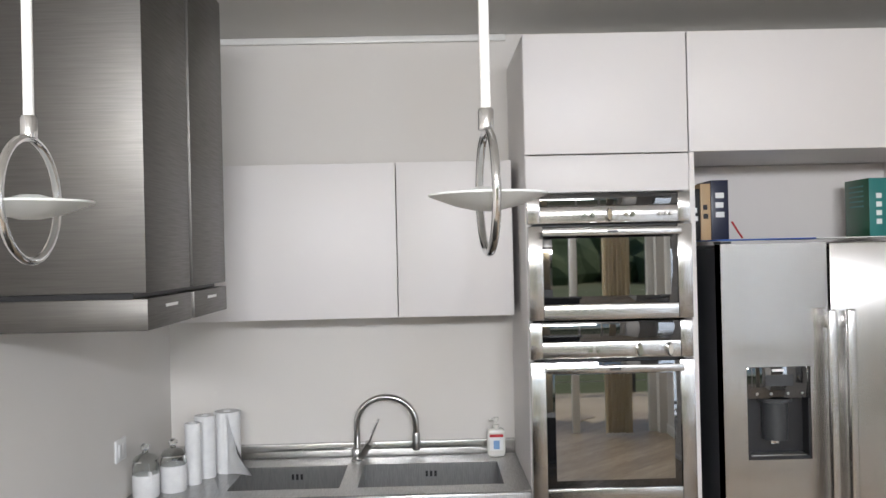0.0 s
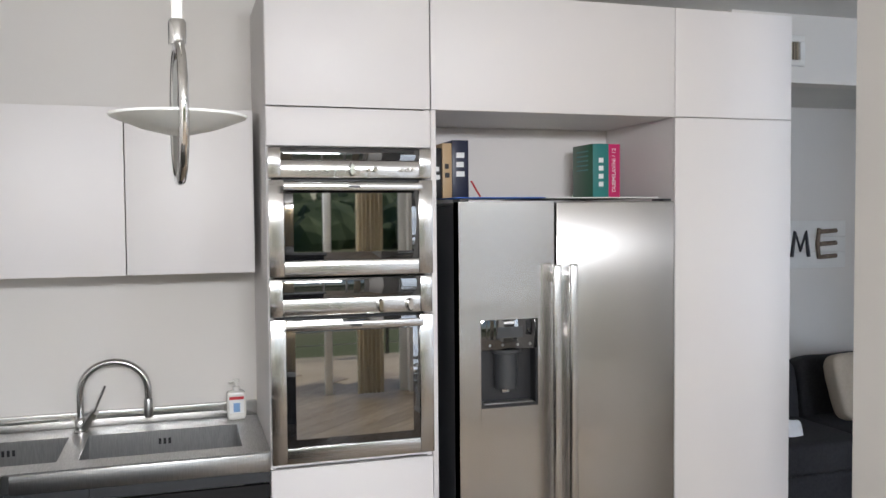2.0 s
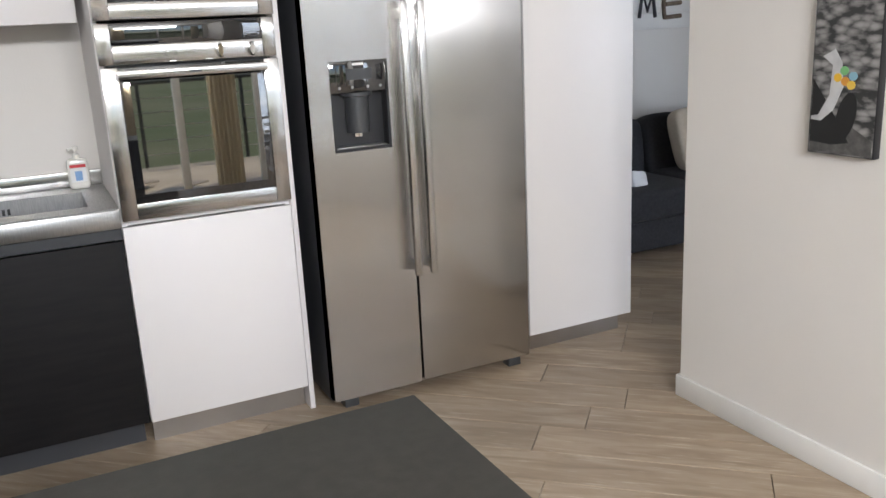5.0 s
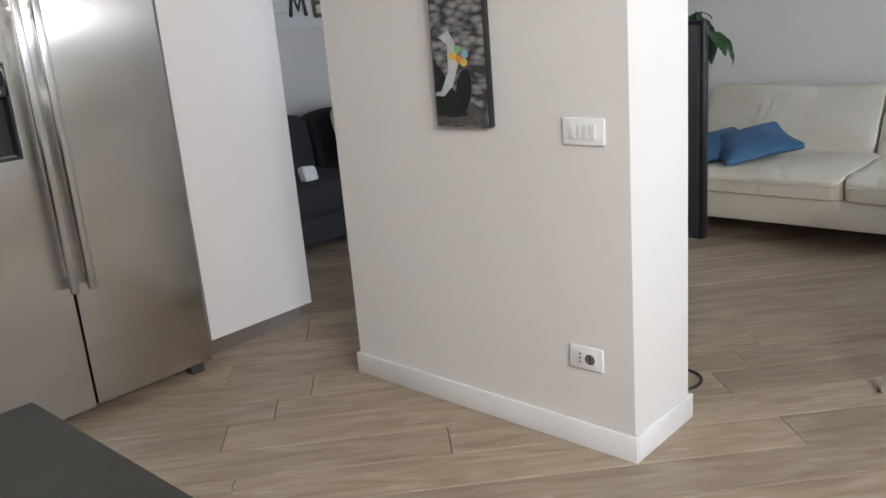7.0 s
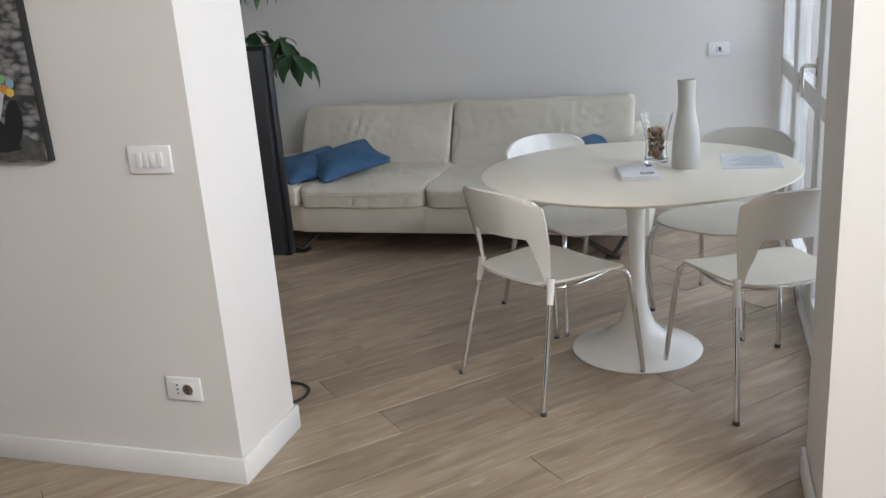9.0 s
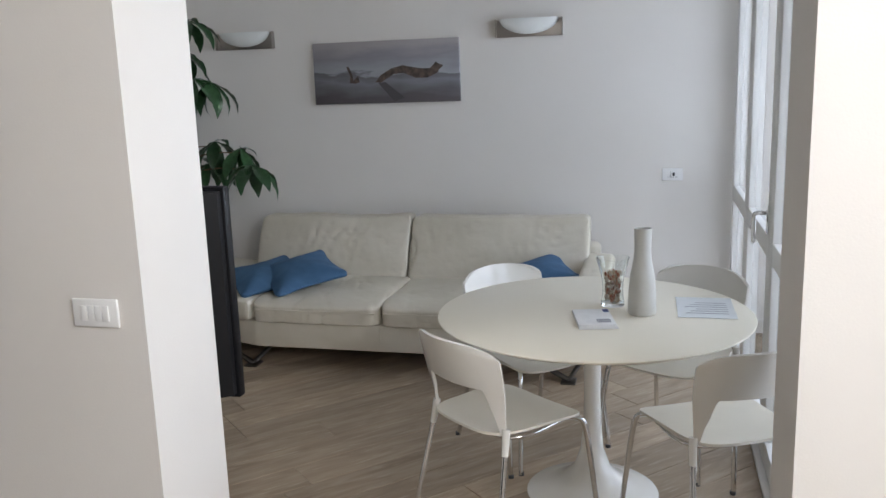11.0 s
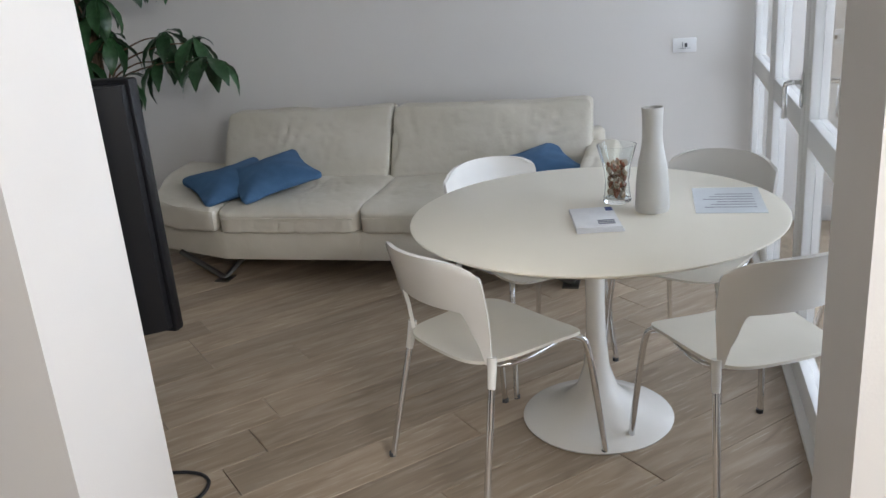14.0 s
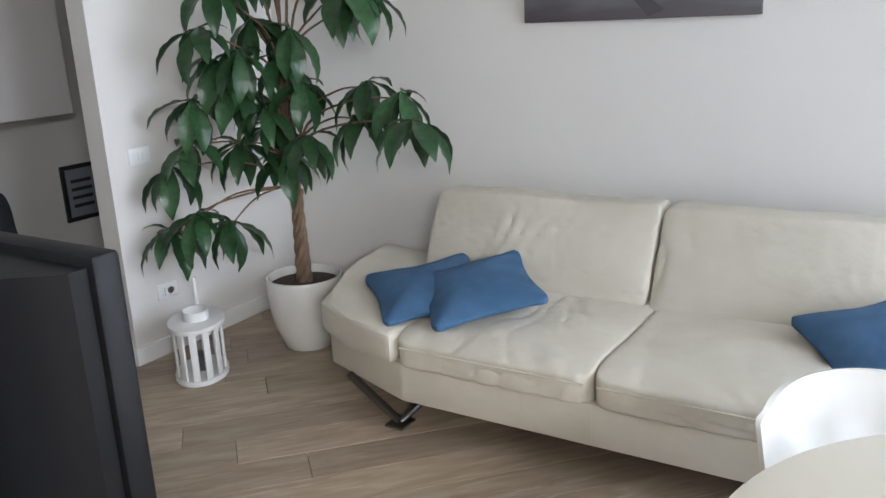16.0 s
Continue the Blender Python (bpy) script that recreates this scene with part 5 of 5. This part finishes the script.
def lantern():
    th = thing("lantern", "small white wooden slatted lantern with handle", "lantern", (4.86, 3.31, 0), 40)
    th.matrix_basis = th.matrix_basis @ Matrix.Diagonal((1.2, 1.2, 1.1, 1))

    def oval(a, b, z0, z1):
        return slab([(a * math.cos(2 * math.pi * k / 32), b * math.sin(2 * math.pi * k / 32)) for k in range(32)], z0, z1, 0.003)
    part("base", oval(0.14, 0.10, 0, 0.022), TRIM, th)
    part("top", oval(0.145, 0.105, 0.225, 0.245), TRIM, th)
    for k in range(12):
        a = 2 * math.pi * k / 12
        part("slat", cuboid(-0.013, 0.013, -0.004, 0.004, 0.0225, 0.2245, 0.001), TRIM, th, at=pose(0.13 * math.cos(a), 0.09 * math.sin(a), 0, 0, 0, math.degrees(math.atan2(math.sin(a) / 0.09, math.cos(a) / 0.13)) + 90))
    part("chimney", lathe([(0.05, 0.2455), (0.05, 0.285), (0.045, 0.285), (0.045, 0.2455)], 28), TRIM, th)
    part("handle", cuboid(-0.008, 0.008, -0.005, 0.005, 0.285, 0.40, 0.002), TRIM, th, at=pose(0.03, 0, 0, 0, 8, 0))
    part("candle", lathe([(0, 0.0225), (0.03, 0.0225), (0.03, 0.09), (0, 0.09)], 20), GREY_PLASTIC, th)


lantern()
solo("power_cable", tube(smooth_path([(2.86, 1.50, 0.008), (2.90, 1.36, 0.008), (2.97, 1.28, 0.008), (3.06, 1.29, 0.010), (3.10, 1.38, 0.008), (3.06, 1.55, 0.008)], 8), 0.006, 8), BLACK, "black power cable looped on the floor", "cable")


# ---- alcove ----
def dark_sofa():
    th = thing("dark_sofa", "charcoal fabric sofa in the alcove", "sofa", (4.05, 4.45, 0))
    part("base", cuboid(-0.85, 0.85, -0.42, 0.42, 0.05, 0.24, 0.03, 3), CHARCOAL, th)
    for x in (-0.42, 0.42):
        part("seat_cushion", puffy(0.83, 0.72, 0.2, 7, 14, 0.006, 5, x), CHARCOAL, th, at=pose(x, -0.07, 0.33))
        part("back_cushion", puffy(0.82, 0.22, 0.46, 6, 14, 0.008, 5, x + 2), CHARCOAL, th, at=pose(x, 0.27, 0.56, -10, 0, 0))
    for x in (-0.78, 0.78):
        for y in (-0.36, 0.36):
            part("foot", cuboid(x - 0.03, x + 0.03, y - 0.03, y + 0.03, 0, 0.0495, 0.004), BLACK, th)
    solo("cushion", puffy(0.42, 0.14, 0.42, 5, 14, 0.006, 6, 9), BEIGE_FABRIC, "beige fabric cushion leaning on the charcoal sofa", "cushion", at=pose(4.30, 4.42, 0.64, -18, 0, 6))
    solo("cushion", puffy(0.13, 0.06, 0.13, 5, 12, 0.006, 6, 12), PAPER, "small white cushion on the charcoal sofa", "cushion", at=pose(3.64, 4.22, 0.455, -24, 10, 10))


dark_sofa()


def wooden_sign():
    th = thing("word_sign", "white plank wall sign with wooden letters", "sign", (4.20, ALC_Y1, 1.52), kind="")
    for k in range(3):
        part("board", cuboid(-0.48, 0.47, -0.018, -0.002, -0.165 + 0.11 * k, -0.058 + 0.11 * k, 0.003), TRIM, th)
    grey = material("slate_letter", (0.06, 0.063, 0.07), 0.7, scale=20)
    drift = material("driftwood_letter", (0.25, 0.19, 0.14), 0.8, second=(0.15, 0.11, 0.08), scale=30)
    part("letter_m", tube([(0.01, -0.028, -0.085), (0.035, -0.028, 0.085), (0.08, -0.028, -0.04), (0.125, -0.028, 0.085), (0.15, -0.028, -0.085)], 0.013, 10), grey, th, "dark grey letter M")
    e = bmesh.new()
    tube([(0.235, -0.03, 0.11), (0.222, -0.03, 0.0), (0.235, -0.03, -0.10)], 0.014, 10, e)
    for z in (0.085, 0.0, -0.09):
        tube([(0.235, -0.034, z), (0.375, -0.034, z + 0.008)], 0.015, 10, e)
    part("letter_e", e, drift, th, "driftwood letter E")


wooden_sign()


def vent():
    th = thing("air_vent", "white air vent with dark grille on the beam", "vent", (3.13, LY1, 2.545))
    fr = bmesh.new()
    for b in ((-0.085, 0.085, -0.02, -0.001, -0.075, -0.045), (-0.085, 0.085, -0.02, -0.001, 0.045, 0.075), (-0.085, -0.055, -0.02, -0.001, -0.0445, 0.0445), (0.055, 0.085, -0.02, -0.001, -0.0445, 0.0445)):
        box(fr, *b, 0.002)
    part("frame", fr, TRIM, th)
    part("backing", cuboid(-0.0545, 0.0545, -0.006, -0.001, -0.0445, 0.0445), BLACK, th, smooth=False)
    for k in range(6):
        part("slat", cuboid(-0.045 + 0.018 * k - 0.003, -0.045 + 0.018 * k + 0.003, -0.016, -0.0065, -0.0445, 0.0445), TILE, th, smooth=False)


vent()
fp = thing("framed_picture", "small dark framed picture in the alcove", "picture", (5.5, ALC_Y1, 0.62))
frm = bmesh.new()
for b in ((-0.13, 0.13, -0.02, -0.001, 0.145, 0.17), (-0.13, 0.13, -0.02, -0.001, -0.17, -0.145), (-0.13, -0.105, -0.02, -0.001, -0.1445, 0.1445), (0.105, 0.13, -0.02, -0.001, -0.1445, 0.1445)):
    box(frm, *b, 0.002)
part("frame", frm, BLACK, fp, "black frame")
part("mount", cuboid(-0.1045, 0.1045, -0.008, -0.001, -0.1445, 0.1445), INK, fp, smooth=False)
for k in range(4):
    part("print_line", cuboid(-0.07, 0.07, -0.0092, -0.0082, -0.09 + 0.05 * k, -0.07 + 0.05 * k), BLACK, fp, smooth=False)
wu = thing("wall_unit", "white wall unit in the alcove", "cabinet", (5.02, 4.75, 1.13))
part("body", cuboid(-0.25, 0.25, -0.16, 0.195, 0, 1.2, 0.002), LACQUER, wu)
part("door", cuboid(-0.25, 0.25, -0.181, -0.161, 0, 1.2, 0.002), LACQUER, wu)


# ---- outside ----
solo("ground", cuboid(-400, 400, -500, 300, -0.9, -0.6), material("ground_earth", (0.12, 0.12, 0.06), 0.95, second=(0.07, 0.09, 0.03), scale=0.3), "green ground running to the horizon", "ground", kind="structure", smooth=False)
solo("terrace", cuboid(-3.5, 9.0, -4.6, -0.93, -0.55, -0.06), TILE, "sunlit terrace paved in beige stone", "terrace", kind="structure", smooth=False)
rail = thing("terrace_railing", "thin dark metal railing along the terrace edge", "railing", (2.75, -4.6, -0.06), kind="structure")
for k in range(11):
    part("post", cuboid(-6.2 + 1.24 * k - 0.02, -6.2 + 1.24 * k + 0.02, -0.02, 0.02, 0.0, 1.0, 0.002), GREY_PLASTIC, rail)
for z in (0.15, 0.32, 0.49, 0.66, 0.83):
    part("wire", tube([(-6.2, 0, z), (6.2, 0, z)], 0.006, 8), NICKEL, rail)
part("handrail", tube([(-6.22, 0, 1.02), (6.22, 0, 1.02)], 0.025, 12), GREY_PLASTIC, rail)
solo("facade_return", cuboid(8.2, 8.6, -4.6, -0.93, -0.05, 3.6), STUCCO, "ochre rendered house wall beyond the terrace", "wall", kind="structure", smooth=False)


# unseen slabs added overhead in place of an awning, to block sun indoors
solo("sun_block_slab", cuboid(-3.5, 9.0, -3.4, -2.16, 2.95, 3.12, 0.01), STUCCO, "unseen rendered slab added above the terrace to keep sun out of the rooms", "balcony", kind="structure", smooth=False)
solo("sun_block_slab_side", cuboid(2.78, 9.0, -2.159, -0.91, 2.95, 3.12, 0.01), STUCCO, "unseen rendered slab added above the terrace to keep sun out of the rooms", "balcony", kind="structure", smooth=False)


def wicker_chair(x, y, turn):
    th = thing("wicker_armchair", "pale woven wicker armchair on the terrace", "armchair", (x, y, -0.06), turn, group="terrace armchairs")
    arc = [a for a in (math.pi * (0.5 + k / 16) for k in range(17))]
    bk = bmesh.new()
    rows = []
    for j in range(9):
        z = 0.30 + 0.065 * j
        rows.append([bk.verts.new(((0.30 + 0.02 * j / 8) * math.cos(a), (0.30 + 0.02 * j / 8) * math.sin(a), z - 0.22 * (j / 8) * abs(math.sin(a)) ** 3)) for a in arc])
    for a, b in zip(rows, rows[1:]):
        for i in range(16):
            bk.faces.new((a[i], a[i + 1], b[i + 1], b[i]))
    bmesh.ops.solidify(bk, geom=bk.faces[:], thickness=0.03)
    soften(bk.faces)
    part("back", bk, WICKER, th)
    for j in range(12):
        z = 0.31 + 0.043 * j
        part("weave_band", tube([((0.318 + 0.02 * j / 12) * math.cos(a), (0.318 + 0.02 * j / 12) * math.sin(a), z - 0.22 * (j / 12) * abs(math.sin(a)) ** 3) for a in arc], 0.010, 6), WICKER, th)
    part("seat", puffy(0.56, 0.56, 0.12, 6, 8), WICKER, th, at=pose(0, 0, 0.36))
    for sx in (-1, 1):
        for sy in (-1, 1):
            part("leg", tube([(0.22 * sx, 0.22 * sy, 0.31), (0.25 * sx, 0.25 * sy, 0)], 0.018, 8), WICKER, th)


wicker_chair(5.95, -1.22, 200)
wicker_chair(7.0, -1.75, 150)


def hillside():
    """Tree crowns massed on a slope: rough balls of leaves, all in one mesh."""
    ball = bmesh.new()
    bmesh.ops.create_icosphere(ball, subdivisions=2, radius=1.0)
    pts = [v.co.copy() for v in ball.verts]
    tris = [[v.index for v in f.verts] for f in ball.faces]
    ball.free()
    rnd = random.Random(3)
    verts, faces = [], []
    for k in range(900):
        u = rnd.uniform(-1, 1)
        v = rnd.random() ** 0.7
        x = 10 + 75 * u
        y = -48 - 30 * v
        ridge = 7 * math.exp(-((x - 27) / 13) ** 2) + 1.4
        c = Vector((x, y, -0.6 + ridge * v * 0.9 + rnd.uniform(-0.5, 0.5)))
        r = rnd.uniform(1.2, 2.6)
        n0 = len(verts)
        for p in pts:
            w = c + p * r
            verts.append(w + p * r * 0.45 * noise.noise(w * 0.9))
        faces.extend([[n0 + i for i in t] for t in tris])
    me = bpy.data.meshes.new("wooded_hill")
    me.from_pydata(verts, [], faces)
    me.materials.append(HILL_GREEN)
    return tagged(new("wooded_hill", me), "wooded green hill beyond the terrace", "woods", kind="stuff")


hillside()


CURTAIN = material("sheer_curtain", (0.78, 0.71, 0.57), 0.9, second=(0.72, 0.65, 0.52), scale=20, stretch=(6, 6, 1))
cnt = CURTAIN.node_tree
glow = cnt.nodes.new("ShaderNodeBsdfTranslucent")
glow.inputs["Color"].default_value = (0.82, 0.74, 0.58, 1)
blend = cnt.nodes.new("ShaderNodeMixShader")
cnt.links.new(cnt.nodes["Principled BSDF"].outputs[0], blend.inputs[1])
cnt.links.new(glow.outputs[0], blend.inputs[2])
cnt.links.new(blend.outputs[0], cnt.nodes["Material Output"].inputs[0])


def curtain(x0, x1, y):
    bm = bmesh.new()
    n = 60
    lo, hi = [], []
    for k in range(n + 1):
        t = k / n
        o = 0.03 * math.sin(t * 40) + 0.012 * math.sin(t * 17)
        lo.append(bm.verts.new((x0 + (x1 - x0) * t, y + o, 0.03)))
        hi.append(bm.verts.new((x0 + (x1 - x0) * t, y + o * 0.8, 2.45)))
    for k in range(n):
        bm.faces.new((lo[k], lo[k + 1], hi[k + 1], hi[k]))
    bmesh.ops.solidify(bm, geom=bm.faces[:], thickness=0.002)
    soften(bm.faces)
    return solo("curtain", bm, CURTAIN, "cream curtain drawn aside at the kitchen window", "curtain", group="kitchen curtains")


curtain(1.80, 2.06, KY0 + 0.08)
curtain(-0.75, -0.35, KY0 + 0.08)
kd = thing("window_4", "white framed glazed kitchen balcony door", "glazed door", (0.7, KY0 - 0.12, 0), kind="structure")
for x0, x1 in ((-1.4, -1.33), (-0.04, 0.04), (0.82, 0.89), (1.57, 1.64)):
    part("stile", cuboid(x0, x1, -0.03, 0.03, 0.0, 2.595, 0.004), TRIM, kd)

# ---- plank floor ----
PW, PL, ANG = 0.192, 1.82, -43.0
ROW_STARTS = {17: -0.11, 15: -0.40, 14: 0.39, 20: -0.17, 13: 1.50, 19: 2.0, 21: 1.65, 18: 1.35}


def planks():
    holder = thing("floor", "limed oak plank floor laid diagonally", "floor", kind="structure")
    c, s = math.cos(radians(ANG)), math.sin(radians(ANG))
    bm = cuboid(-PL / 2 + 0.0013, PL / 2 - 0.0013, -PW / 2 + 0.0007, PW / 2 - 0.0007, -0.011, 0.0, 0.0014, 1)
    me = mesh_of("plank", bm, OAK)
    regions = ((-1.0, 6.0, -1.9, 3.74), (2.8, 6.0, 3.6, 4.95))
    rnd = random.Random(4)
    made = 0
    for row in range(-12, 52):
        v = 3.28 + (row - 16.5) * PW
        start = ROW_STARTS.get(row, rnd.uniform(0, PL))
        for k in range(-6, 7):
            u = start + (k + 0.5) * PL
            x, y = u * c - v * s, u * s + v * c
            # the piece lies in the flat if any point along its length does
            inside = False
            for q in range(-4, 5):
                px, py = x + c * PL / 8 * q, y + s * PL / 8 * q
                if any(a - 0.15 < px < b + 0.15 and d - 0.15 < py < e + 0.15 for a, b, d, e in regions):
                    inside = True
            if inside and made < 300:
                ob = new("plank", me)
                ob.parent = holder
                ob.matrix_basis = pose(x, y, rnd.uniform(-0.0004, 0.0004), 0, 0, ANG)
                made += 1


planks()
